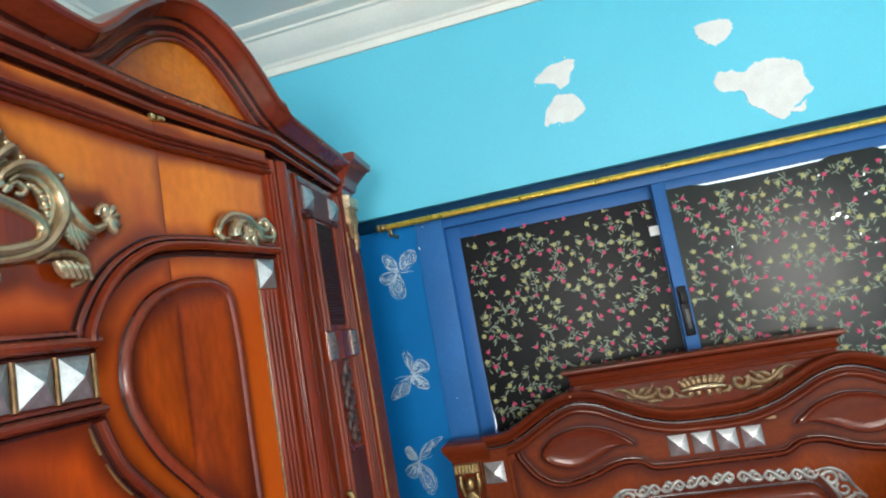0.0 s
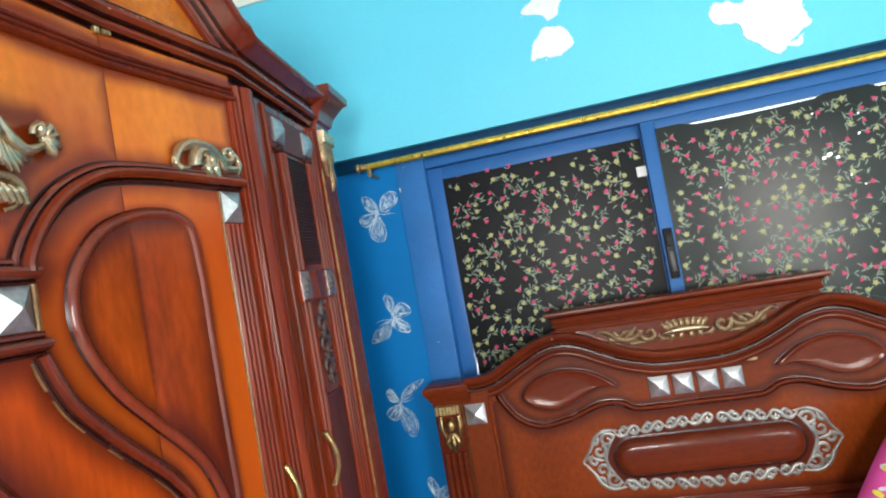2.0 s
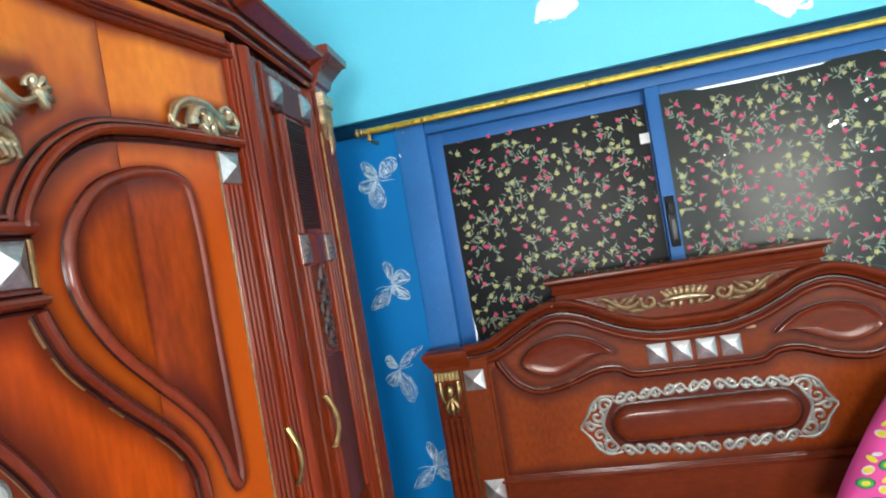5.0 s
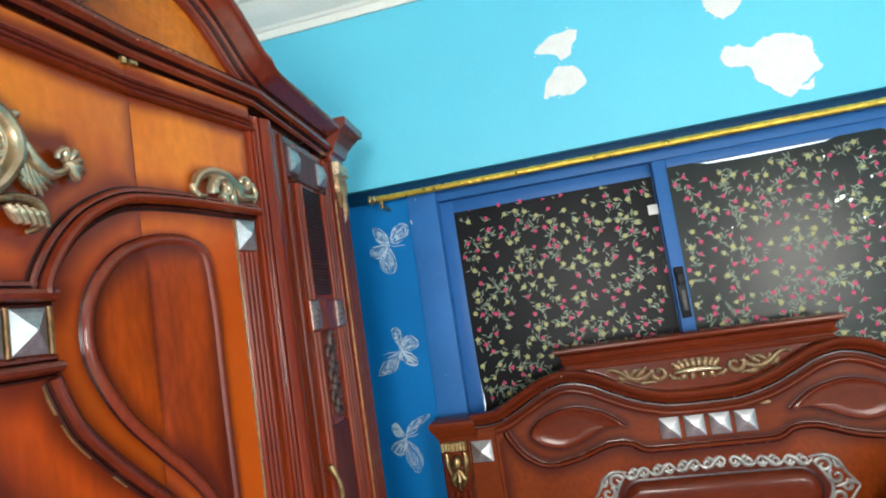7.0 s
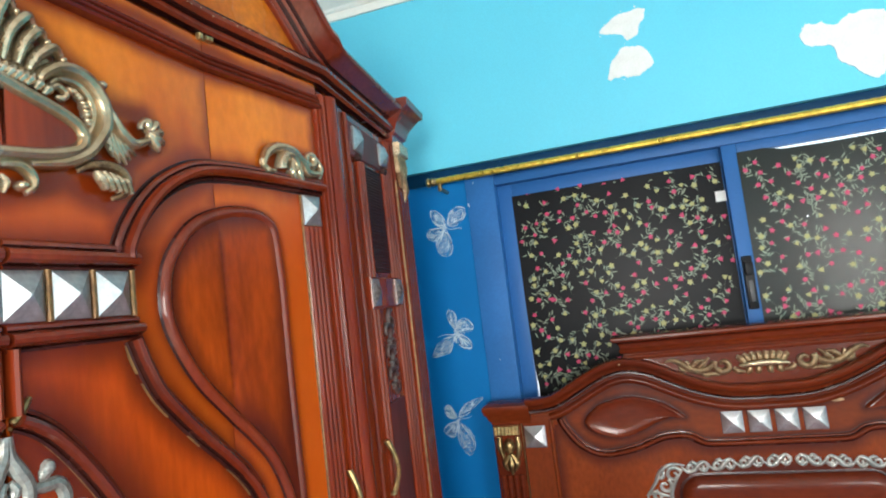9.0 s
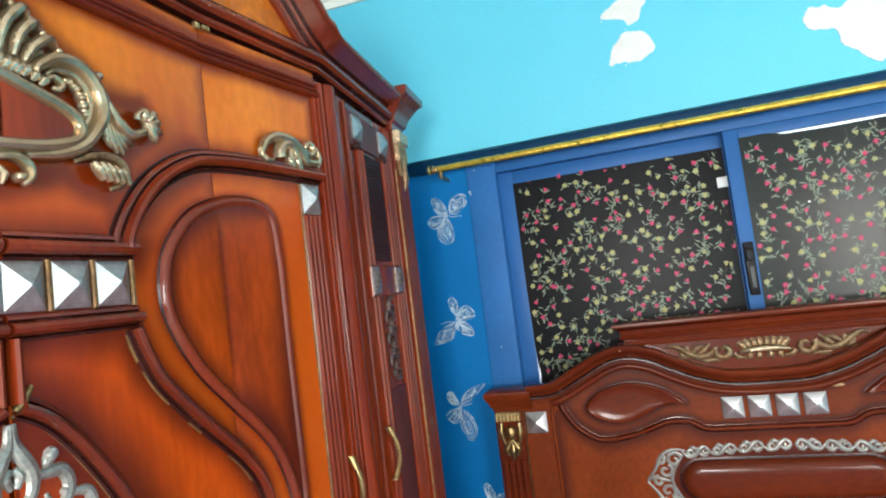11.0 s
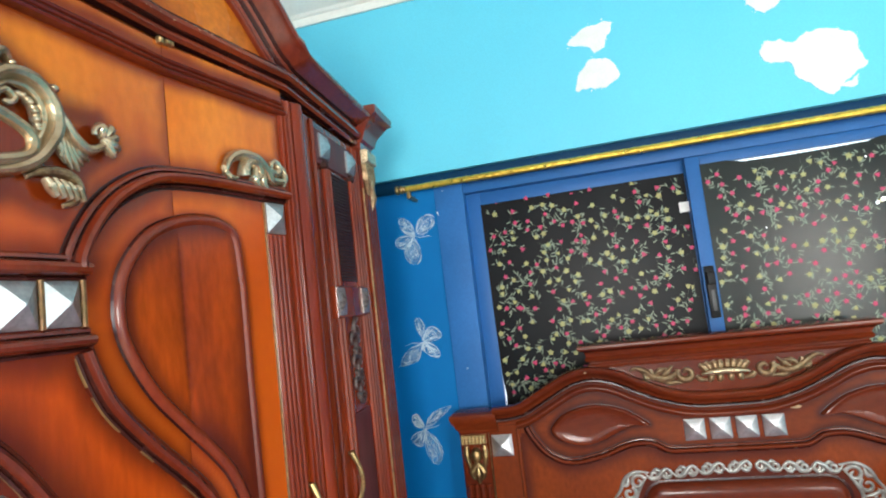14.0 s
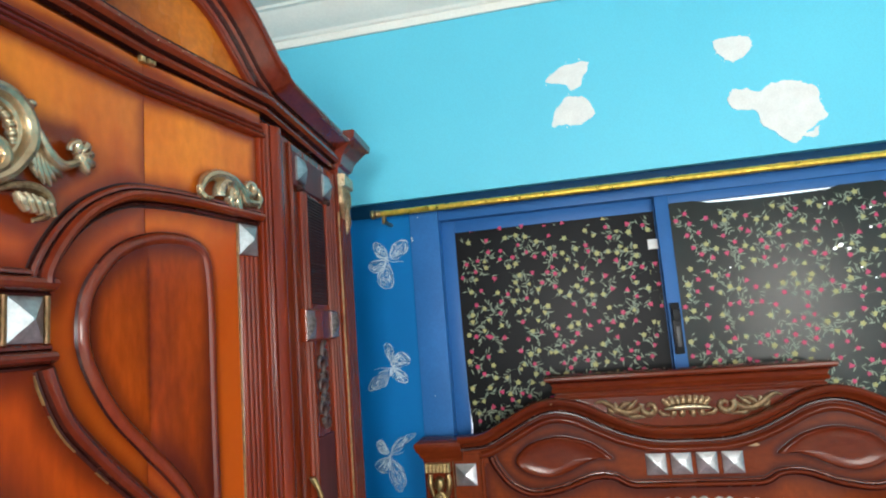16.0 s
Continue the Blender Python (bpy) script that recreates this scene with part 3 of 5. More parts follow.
def sash(x0, x1, y, zt, stile, lab):
    """A sliding sash: two stiles, two rails, a pane of glass."""
    bm = bmesh.new()
    z0 = WIN_B + 0.02
    box(bm, (x0, y, z0), (x0 + stile, y + 0.035, 1.998), 0.003)
    box(bm, (x1 - stile, y, z0), (x1, y + 0.035, 1.998), 0.003)
    box(bm, (x0 + stile, y, zt), (x1 - stile, y + 0.034, 1.998), 0.003)
    box(bm, (x0 + stile, y, z0), (x1 - stile, y + 0.034, z0 + 0.05), 0.003)
    frame_ob = part("sash_frame", bm, PAINT_ROYAL, window, lab)
    g = bpy.data.materials.new("window_glass")
    g.use_nodes = True
    p = g.node_tree.nodes["Principled BSDF"]
    p.inputs["Transmission Weight"].default_value, p.inputs["Roughness"].default_value, p.inputs["IOR"].default_value = 1.0, 0.02, 1.45
    pane = boxpart("pane", (x0 + stile, y + 0.022, z0 + 0.05), (x1 - stile, y + 0.026, zt), g, frame_ob, "clear window glass")
    pane.visible_shadow = False
    return frame_ob


sash_l = sash(-0.385, 0.515, 2.248, 1.945, 0.058, "royal-blue aluminium sliding sash")
sash_r = sash(0.462, 1.82, 2.212, 1.962, 0.052, "royal-blue aluminium sliding sash with a black latch")

# latch on the meeting stile
bm = bmesh.new()
box(bm, (0.469, 2.196, 1.398), (0.503, 2.2118, 1.588), 0.005)
part("latch", bm, BLACK, sash_r, "black plastic sliding latch")
boxpart("latch_grip", (0.472, 2.176, 1.520), (0.500, 2.1958, 1.566), BLACK, window, "raised grip of the latch", 0.004)
boxpart("latch_slot", (0.480, 2.1945, 1.425), (0.494, 2.1965, 1.500), GREY, window, "grey worn slide of the latch", 0.001)

# daylight seen through the gaps of the covering
boxpart("backdrop", (-1.2, 3.2, -0.5), (3.0, 3.22, 3.5), DAY, kind="structure", label="plain bright outdoors behind the window")


def torn_sheet(bm, outline, y):
    prism(bm, outline, 0.0, 0.0012, lambda x, z, o: Vector((x, y - o, z)))


# backing sheet: real at the top fold, right margin stands for a shadow strip
backing = part("covering_strip", made(torn_sheet, [(-0.290, 0.96), (-0.290, 1.85), (-0.329, 1.90), (-0.329, 1.949), (0.459, 1.949), (0.459, 0.96)], 2.2494), CLOTH, None, "black flowered oilcloth strip showing behind the covering")
tagged(backing, category="window covering")
cover_l = part("window_covering", made(torn_sheet, [(-0.338, 0.96), (-0.318, 1.17), (-0.3255, 1.27), (-0.329, 1.55), (-0.329, 1.946), (-0.22, 1.941), (-0.10, 1.935), (0.05, 1.934), (0.20, 1.931), (0.33, 1.936), (0.412, 1.926), (0.418, 1.84), (0.424, 1.6), (0.428, 0.96)], 2.2478), CLOTH, None, "black oilcloth with green and pink flowers over the sash")
tagged(cover_l, category="window covering")
cover_r = part("window_covering", made(torn_sheet, [(0.511, 0.96), (0.511, 1.5), (0.511, 1.964), (0.60, 1.964), (0.66, 1.951), (0.80, 1.948), (0.95, 1.950), (1.06, 1.953), (1.10, 1.964), (1.24, 1.964), (1.27, 1.950), (1.42, 1.952), (1.5, 1.961), (1.765, 1.96), (1.766, 0.96)], 2.2118), CLOTH_GLOW, None, "black oilcloth with green and pink flowers over the front sash")
tagged(cover_r, category="window covering")
boxpart("paper_scrap", (0.425, 2.2440, 1.800), (0.461, 2.2462, 1.838), PLASTER, cover_l, "small white scrap stuck at the edge")


def blob(bm, x, z, rx, rz, turn, y, n=8, notch=0.0):
    c, s = math.cos(turn), math.sin(turn)
    vs = []
    for i in range(n):
        a = 2 * math.pi * i / n
        r = 1.0 - (notch if i % 2 else 0.0)
        px, pz = rx * r * math.cos(a), rz * r * math.sin(a)
        vs.append(bm.verts.new((x + px * c - pz * s, y, z + px * s + pz * c)))
    bm.faces.new(vs)


def petals(bm, x, z, r, turn, y):
    vs = []
    for i in range(20):
        a = 2 * math.pi * i / 20
        k = r * (0.80 + 0.20 * math.cos(5 * a))
        vs.append(bm.verts.new((x + k * math.cos(a + turn), y, z + k * math.sin(a + turn))))
    bm.faces.new(vs)


def tulip(bm, x, z, a, r, y):
    """A half-open bloom: narrow at its calyx, three points at its mouth."""
    c, s2 = math.cos(a), math.sin(a)
    pts = [(0, -0.16), (0.55, -0.42), (1.15, -0.62), (0.98, -0.22), (1.22, 0.02), (0.98, 0.24), (1.15, 0.62), (0.55, 0.42), (0, 0.16)]
    bm.faces.new([bm.verts.new((x + r * (p * c - q * s2), y, z + r * (p * s2 + q * c))) for p, q in pts])


def floral(cover, x0, x1, z0, z1, y, seed, lacks=None):
    """The printed sprays: a thin bent stalk with pale leaves, olive and magenta blooms at its ends."""
    rng = random.Random(seed)
    layers = {k: bmesh.new() for k in ("flower_print", "leaf_print", "bud_print", "stalk_print")}
    fits = lambda a, b, e=0.004: x0 + e < a < x1 - e and z0 + e < b < z1 - e and not (lacks and lacks(a, b))

    def leaf(a, b, d, ln):
        if fits(a + ln * math.cos(d), b + ln * math.sin(d), 0.002) and fits(a, b, 0.002):
            blob(layers["leaf_print"], a + ln * 0.5 * math.cos(d), b + ln * 0.5 * math.sin(d), ln * 0.5, 0.0023, d, y - 0.0003, 6)

    def bloom(a, b, d, pink):
        if not fits(a, b, 0.008) or any((a - p) ** 2 + (b - q) ** 2 < 0.030 ** 2 for p, q in taken):
            return
        taken.append((a, b))
        lay = layers["bud_print" if pink else "flower_print"]
        kind = rng.random()
        if kind < 0.6:
            petals(lay, a, b, rng.uniform(0.0104, 0.0126) * (0.86 if pink else 1.0), rng.uniform(0, 1), y - (0.0007 if pink else 0.0005))
        else:
            tulip(lay, a, b, d, rng.uniform(0.0130, 0.0165), y - (0.0007 if pink else 0.0005))
        for e in (-0.9, 0.9):
            if rng.random() < 0.7:
                leaf(a - 0.004 * math.cos(d), b - 0.004 * math.sin(d), d + e + rng.uniform(-0.3, 0.3), rng.uniform(0.020, 0.029))

    taken = []
    step = 0.062
    for i in range(int((x1 - x0) / step) + 2):
        for j in range(int((z1 - z0) / step) + 2):
            x = x0 + step * (i + 0.5 * (j % 2)) + rng.uniform(-0.020, 0.020)
            z = z0 + step * j + rng.uniform(-0.020, 0.020)
            d = rng.uniform(0, 6.28)
            bend = rng.uniform(-0.3, 0.3)
            bloom(x, z, d + math.pi, rng.random() < 0.45)
            for q in range(7):
                ex, ez = x + 0.0105 * math.cos(d), z + 0.0105 * math.sin(d)
                if fits(ex, ez, 0.008) and fits(x, z, 0.008):
                    blob(layers["stalk_print"], (x + ex) / 2, (z + ez) / 2, 0.0060, 0.0007, d, y - 0.0002, 4)
                    if q > 0 and rng.random() < 0.75:
                        leaf(ex, ez, d + rng.choice((-1, 1)) * rng.uniform(0.5, 1.1), rng.uniform(0.017, 0.026))
                        if rng.random() < 0.2:
                            leaf(ex, ez, d - rng.uniform(0.5, 1.1), rng.uniform(0.014, 0.022))
                    if q in (2, 4):
                        e = d + rng.choice((-1, 1)) * rng.uniform(0.8, 1.3)
                        bloom(ex + 0.020 * math.cos(e), ez + 0.020 * math.sin(e), e, rng.random() < 0.55)
                x, z = ex, ez
                d += bend + rng.uniform(-0.2, 0.2)
            bloom(x, z, d, rng.random() < 0.5)
    for nm, m in (("flower_print", LEAF), ("leaf_print", LEAFD), ("bud_print", PINK), ("stalk_print", STALK)):
        part(nm, layers[nm], m, cover, kind="stuff")


floral(cover_l, -0.320, 0.424, 1.02, 1.930, 2.2466, 3)
floral(backing, -0.320, 0.458, 1.02, 1.947, 2.2482, 9, lambda a, b: a < 0.40 and b < 1.915)
floral(cover_r, 0.516, 1.70, 1.02, 1.948, 2.2106, 5)
# glowing spots laid on the front covering, standing in for daylight through pin holes
bm = bmesh.new()
for hx, hz, hr in ((1.075, 1.745, 0.0075), (1.055, 1.735, 0.006), (1.10, 1.73, 0.005), (1.045, 1.90, 0.003), (1.18, 1.80, 0.004), (1.13, 1.66, 0.003), (1.19, 1.87, 0.003), (1.17, 1.62, 0.003), (0.70, 1.70, 0.0025)):
    blob(bm, hx, hz, hr * 1.3, hr, 0.6, 2.2100, 7, 0.2)
part("pin_hole_glows", bm, DAY, cover_r, "small glowing spots standing for daylit torn holes", kind="stuff")

# curtain rod, thick with a twist
rod = thing("curtain_rod", (0.7, 2.10, 2.03), "twisted bright gold curtain rod fixed above the window", "curtain rod")
bm = bmesh.new()
N, rings = 700, []
for i in range(N + 1):
    x = -0.60 + 2.75 * i / N
    rings.append([bm.verts.new((x, 2.10 + r * math.cos(a), 2.033 + r * math.sin(a))) for a, r in [(2 * math.pi * j / 10, 0.0122 + 0.0005 * math.cos(2 * (2 * math.pi * j / 10) - x * 190)) for j in range(10)]])
for a, b in zip(rings, rings[1:]):
    for j in range(10):
        bm.faces.new((a[j], a[(j + 1) % 10], b[(j + 1) % 10], b[j]))
bm.faces.new(rings[0]), bm.faces.new(rings[-1])
part("pole", bm, BRASS, rod)
bm = bmesh.new()
for x, r in ((-0.612, 0.017), (-0.630, 0.019), (-0.60, 0.015)):
    bmesh.ops.create_uvsphere(bm, u_segments=12, v_segments=8, radius=r, matrix=Matrix.Translation((x, 2.10, 2.033)) @ Matrix.Diagonal((0.6, 1, 1, 1)))
part("finial", bm, GOLD, rod, "turned dull gold end knob")
for x in (-0.585, 2.1):
    bm = bmesh.new()
    box(bm, (x - 0.007, 2.092, 1.992), (x + 0.007, 2.108, 2.024), 0.002)
    box(bm, (x - 0.006, 2.092, 1.994), (x + 0.006, 2.205 if x < 0 else 2.18, 2.006), 0.002)
    part("bracket", bm, GOLD, rod)

# chips in the paint of the jamb
bm = bmesh.new()
for cx, cz, cr in ((-0.500, 1.935, 0.006), (-0.497, 1.926, 0.004), (-0.470, 2.020, 0.003), (-0.45, 1.30, 0.0025)):
    blob(bm, cx, cz, cr * 0.6, cr, 0.3, 2.1912, 7, 0.25)
part("paint_chip", bm, PLASTER, window, "small chips showing white undercoat", kind="stuff")
# ---- wardrobe ----
# Its front runs along the west side: a flat middle (A), a leaf turned inwards (B) and an end bay (C).
SEAM = Vector((-0.6217, 0.7670, 0))
LEN_B, LEN_C, MID = 0.326, 0.62, -0.382


def leaf_face(p, deg):
    a = radians(deg)
    return p, Vector((math.sin(a), math.cos(a), 0)), Vector((math.cos(a), -math.sin(a), 0))


FA, FB = leaf_face(SEAM, 3), leaf_face(SEAM, 11)
FC = leaf_face(FB[0] + FB[1] * LEN_B, -4)
CENTRE = FA[0] + FA[1] * MID


def wm(s, z, o):
    """A place on the front: s along it from the seam, z up, o outwards."""
    if s <= 0:
        p, u, n = FA
    elif s <= LEN_B:
        p, u, n = FB
    else:
        p, u, n = FC
        s -= LEN_B
    return p + u * s + n * o + Vector((0, 0, z))


def wm_far(s, z, o):
    """The same on the other half, mirrored about the middle."""
    q = wm(s, z, o) - CENTRE
    return CENTRE + q - 2 * FA[1] * q.dot(FA[1])


def both_sides(bm, pts, o0, o1, m, ease=0.0):
    """A piece of the door that may cross the seam."""
    for keep in (-1, 1):
        c = clip(pts, 0.0, keep)
        if len(c) > 2:
            if keep == 1:
                c = [(max(x, 1e-5), z) for x, z in c]
            prism(bm, c, o0, o1, m, ease)


def dense(line, step=0.005):
    """Points at even steps along a line."""
    out = []
    for (x0, z0), (x1, z1) in zip(line, line[1:]):
        k = max(1, int(math.hypot(x1 - x0, z1 - z0) / step))
        out += [(x0 + (x1 - x0) * i / k, z0 + (z1 - z0) * i / k) for i in range(k)]
    return np.array(out + [line[-1]])


def inside(pts, poly):
    """Which points lie within a closed outline."""
    x, z = pts[:, 0], pts[:, 1]
    odd = np.zeros(len(pts), bool)
    for (x0, z0), (x1, z1) in zip(poly, poly[1:] + poly[:1]):
        if z0 != z1:
            odd ^= ((z0 > z) != (z1 > z)) & (x < (x1 - x0) * (z - z0) / (z1 - z0) + x0)
    return odd


def lacquer(bm, s0, s1, z0, z1, o, m, rims, cell, poly=None):
    """A finely divided veneer face that carries the sprayed finish, its rim along the mouldings."""
    layer = bm.verts.layers.float.new("sunburst")
    ns, nz = max(2, int((s1 - s0) / cell)), max(2, int((z1 - z0) / cell))
    ss, zz = np.linspace(s0, s1, ns + 1), np.linspace(z0, z1, nz + 1)
    grid = np.array([(s, z) for z in zz for s in ss])
    heart = np.ones(len(grid))
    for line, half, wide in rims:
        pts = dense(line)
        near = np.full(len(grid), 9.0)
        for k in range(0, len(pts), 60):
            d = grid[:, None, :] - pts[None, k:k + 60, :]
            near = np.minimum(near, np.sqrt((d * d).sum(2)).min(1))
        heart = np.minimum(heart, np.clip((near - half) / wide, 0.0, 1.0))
    keep = inside(grid, poly) if poly else np.ones(len(grid), bool)
    vs = {}
    for j in range(nz):
        for i in range(ns):
            q = (j * (ns + 1) + i, j * (ns + 1) + i + 1, (j + 1) * (ns + 1) + i + 1, (j + 1) * (ns + 1) + i)
            if all(keep[k] for k in q):
                for k in q:
                    if k not in vs:
                        vs[k] = bm.verts.new(m(grid[k][0], grid[k][1], o))
                        vs[k][layer] = float(heart[k])
                bm.faces.new([vs[k] for k in q])


wardrobe = thing("wardrobe", (-0.95, 0.4, 0), "carved amber and mahogany wardrobe with gold and silver ornaments", "wardrobe")
DOOR_T, DOOR_B = 2.026, 0.13


def wardrobe_half(m, near):
    # the lines of the shaped mouldings
    arch = smooth([(-0.2056, 1.6693), (-0.2036, 1.6869), (-0.185, 1.7232), (-0.1557, 1.7613), (-0.1185, 1.7936), (-0.0666, 1.822), (-0.0176, 1.8357), (0.0554, 1.8415), (0.131, 1.8425), (0.2125, 1.8415), (0.2969, 1.8405)], 6)
    low = smooth([(-0.200, 1.5525), (-0.1855, 1.5151), (-0.1614, 1.4697), (-0.121, 1.4241), (-0.0762, 1.3799), (-0.0268, 1.3344), (0.0188, 1.2871), (0.0443, 1.2417), (0.053, 1.1998), (0.053, 1.1065), (0.046, 0.9587), (-0.0141, 0.8126), (-0.1124, 0.7143)], 6)
    inner = smooth([(0.0127, 1.7599), (0.0721, 1.7658), (0.1137, 1.7579), (0.1375, 1.7331), (0.1454, 1.6589), (0.1474, 1.6064), (0.1474, 1.4608), (0.1494, 1.3024), (0.1513, 1.1935), (0.1434, 1.1618), (0.1315, 1.1737), (0.1137, 1.238), (0.086, 1.3004), (0.0424, 1.3549), (-0.0083, 1.4065), (-0.0677, 1.4659), (-0.1093, 1.5262), (-0.131, 1.5806), (-0.129, 1.6409), (-0.1063, 1.6864), (-0.0578, 1.7329)], 5, True)
    arc = smooth([(MID + 0.012, 1.474), (-0.348, 1.462), (-0.322, 1.440), (-0.288, 1.398), (-0.245, 1.332), (-0.215, 1.26), (-0.20, 1.16), (-0.205, 1.04), (-0.24, 0.92), (-0.31, 0.84), (MID + 0.004, 0.81)], 6)
    cell = 0.007 if near else 0.02
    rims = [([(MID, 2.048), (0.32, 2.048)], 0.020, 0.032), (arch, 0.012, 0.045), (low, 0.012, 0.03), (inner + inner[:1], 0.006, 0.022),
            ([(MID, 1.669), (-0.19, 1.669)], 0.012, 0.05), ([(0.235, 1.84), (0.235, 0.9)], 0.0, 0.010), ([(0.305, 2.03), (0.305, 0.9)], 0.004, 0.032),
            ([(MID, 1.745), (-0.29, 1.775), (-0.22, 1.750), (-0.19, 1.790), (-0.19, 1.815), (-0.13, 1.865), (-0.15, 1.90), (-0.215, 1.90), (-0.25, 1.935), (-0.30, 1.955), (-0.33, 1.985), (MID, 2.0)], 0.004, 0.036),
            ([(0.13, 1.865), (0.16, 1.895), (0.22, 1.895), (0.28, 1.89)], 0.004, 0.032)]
    # deep red also fills the ground between the carved pieces
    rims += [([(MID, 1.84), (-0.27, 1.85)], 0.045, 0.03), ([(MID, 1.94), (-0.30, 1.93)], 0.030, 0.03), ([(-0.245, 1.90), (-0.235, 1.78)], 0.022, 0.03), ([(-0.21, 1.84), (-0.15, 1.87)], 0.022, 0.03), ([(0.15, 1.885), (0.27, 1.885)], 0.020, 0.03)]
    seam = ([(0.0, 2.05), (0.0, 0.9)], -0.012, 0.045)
    # carcass behind the doors
    bm = bmesh.new()
    prism(bm, [(MID, 0.0), (-0.0001, 0.0), (-0.0001, 2.10), (MID, 2.10)], -0.50, -0.024, m)
    prism(bm, [(0.0001, 0.0), (LEN_B, 0.0), (LEN_B, 2.10), (0.0001, 2.10)], -0.45, -0.024, m)
    prism(bm, [(LEN_B + 1e-4, 0.0), (LEN_B + LEN_C, 0.0), (LEN_B + LEN_C, 2.10), (LEN_B + 1e-4, 2.10)], -0.40, -0.024, m)
    part("carcass", bm, WOOD_RED, wardrobe)
    bm = bmesh.new()
    for a, b in ((MID, -0.0001), (0.0001, LEN_B), (LEN_B + 0.0001, LEN_B + LEN_C)):
        prism(bm, [(a, 0.0), (b, 0.0), (b, 0.12), (a, 0.12)], -0.02, 0.02, m, 0.004)
    part("plinth", bm, WOOD_DARK, wardrobe)

    # the broad door, bent at the seam
    bm = bmesh.new()
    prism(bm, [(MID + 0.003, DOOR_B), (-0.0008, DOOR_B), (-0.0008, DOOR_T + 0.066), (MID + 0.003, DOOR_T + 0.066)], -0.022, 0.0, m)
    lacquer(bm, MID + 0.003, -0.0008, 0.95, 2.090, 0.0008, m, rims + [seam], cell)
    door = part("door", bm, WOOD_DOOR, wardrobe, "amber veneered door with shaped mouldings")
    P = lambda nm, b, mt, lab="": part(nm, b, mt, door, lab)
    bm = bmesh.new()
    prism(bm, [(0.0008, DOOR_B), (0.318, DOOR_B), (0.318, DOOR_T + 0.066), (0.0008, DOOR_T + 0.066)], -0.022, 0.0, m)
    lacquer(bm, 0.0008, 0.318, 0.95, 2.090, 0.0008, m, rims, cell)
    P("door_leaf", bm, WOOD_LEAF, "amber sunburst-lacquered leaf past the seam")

    bm = bmesh.new()
    for k, (w, h, z) in enumerate(((0.014, 0.016, 2.035), (0.010, 0.011, 2.048), (0.008, 0.008, 2.059))):
        sweep(bm, [(MID + 0.004, z), (-0.001, z), (0.001, z), (0.318, z)], bead(w, h), m)
    P("top_moulding", bm, WOOD_DARK)
    # rail over the studs, arch over the panel
    bm = bmesh.new()
    sweep(bm, arch, roll(0.036, 0.026), m, False, ROLL_QUIRKS)
    P("arch_moulding", bm, (WOOD_BEAD, WOOD_QUIRK), "dark glossy arched moulding")
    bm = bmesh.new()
    sweep(bm, [(MID + 0.003, 1.671), (-0.190, 1.671)], roll(0.038, 0.024), m, False, ROLL_QUIRKS)
    P("upper_rail", bm, (WOOD_BEAD, WOOD_QUIRK))
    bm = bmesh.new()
    sweep(bm, [(MID + 0.003, 1.5685), (-0.190, 1.5685)], roll(0.034, 0.024), m, False, ROLL_QUIRKS)
    P("lower_rail", bm, (WOOD_DARK, WOOD_QUIRK))
    bm = bmesh.new()
    prism(bm, [(MID + 0.003, 1.583), (-0.192, 1.583), (-0.192, 1.656), (MID + 0.003, 1.656)], 0.0, 0.003, m)
    P("stud_bed", bm, WOOD_DARK)
    for s in (-0.3565, -0.2930, -0.2295):
        bm = bmesh.new()
        pyramid(bm, s, 1.6195, 0.054, 0.064, 0.022, m, 0.003)
        P("stud", bm, SILVER, "silver-leafed pyramid stud")
        bm = bmesh.new()
        prism(bm, [(s + 0.0285, 1.586), (s + 0.0365, 1.586), (s + 0.0365, 1.653), (s + 0.0285, 1.653)], 0.003, 0.012, m, 0.002)
        P("stud_divider", bm, GILT)
    # long curve below the studs
    bm = bmesh.new()
    sweep(bm, low, roll(0.033, 0.024), m, False, ROLL_QUIRKS)
    P("curved_moulding", bm, (WOOD_DARK, WOOD_QUIRK), "dark curved moulding with a thin gilt line")
    edge = [(x - n[0] * 0.0166, z - n[1] * 0.0166) for (x, z), n in zip(low, normals2(low, False))]
    for a, b in ((1, 8), (9, 17), (21, 25), (31, 40)):
        bm = bmesh.new()
        sweep(bm, edge[a:b], bead(0.0018, 0.008), m)
        P("gilt_line", bm, GILT, "worn gilt edge")
    # field between the long curve and the panel
    bm = bmesh.new()
    field = [(MID + 0.006, 1.556), (-0.20, 1.556)] + [(x - 0.02, z) for x, z in low[4:56]] + [(MID + 0.006, 0.75)]
    both_sides(bm, field, 0.0, 0.004, m)
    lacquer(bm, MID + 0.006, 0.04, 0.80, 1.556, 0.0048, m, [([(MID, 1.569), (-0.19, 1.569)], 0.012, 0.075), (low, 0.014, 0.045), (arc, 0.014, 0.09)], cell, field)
    P("lower_field", bm, WOOD_FIELD, "orange-red lacquered veneer field")
    # raised inner panel, drop shaped
    bm = bmesh.new()
    both_sides(bm, inner, 0.0, 0.007, m)
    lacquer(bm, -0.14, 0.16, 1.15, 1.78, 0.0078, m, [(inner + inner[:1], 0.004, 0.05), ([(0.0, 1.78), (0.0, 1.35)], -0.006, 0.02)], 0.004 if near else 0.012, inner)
    P("raised_panel", bm, WOOD_PANEL, "red amber drop-shaped raised panel")
    bm = bmesh.new()
    sweep(bm, inner, swell(0.026, 0.0125), m, True, (7, 8))
    P("panel_moulding", bm, (WOOD_BEAD, WOOD_QUIRK))
    # thin strips beside the mouldings put the dark of the grooves into colour
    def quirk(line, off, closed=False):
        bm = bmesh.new()
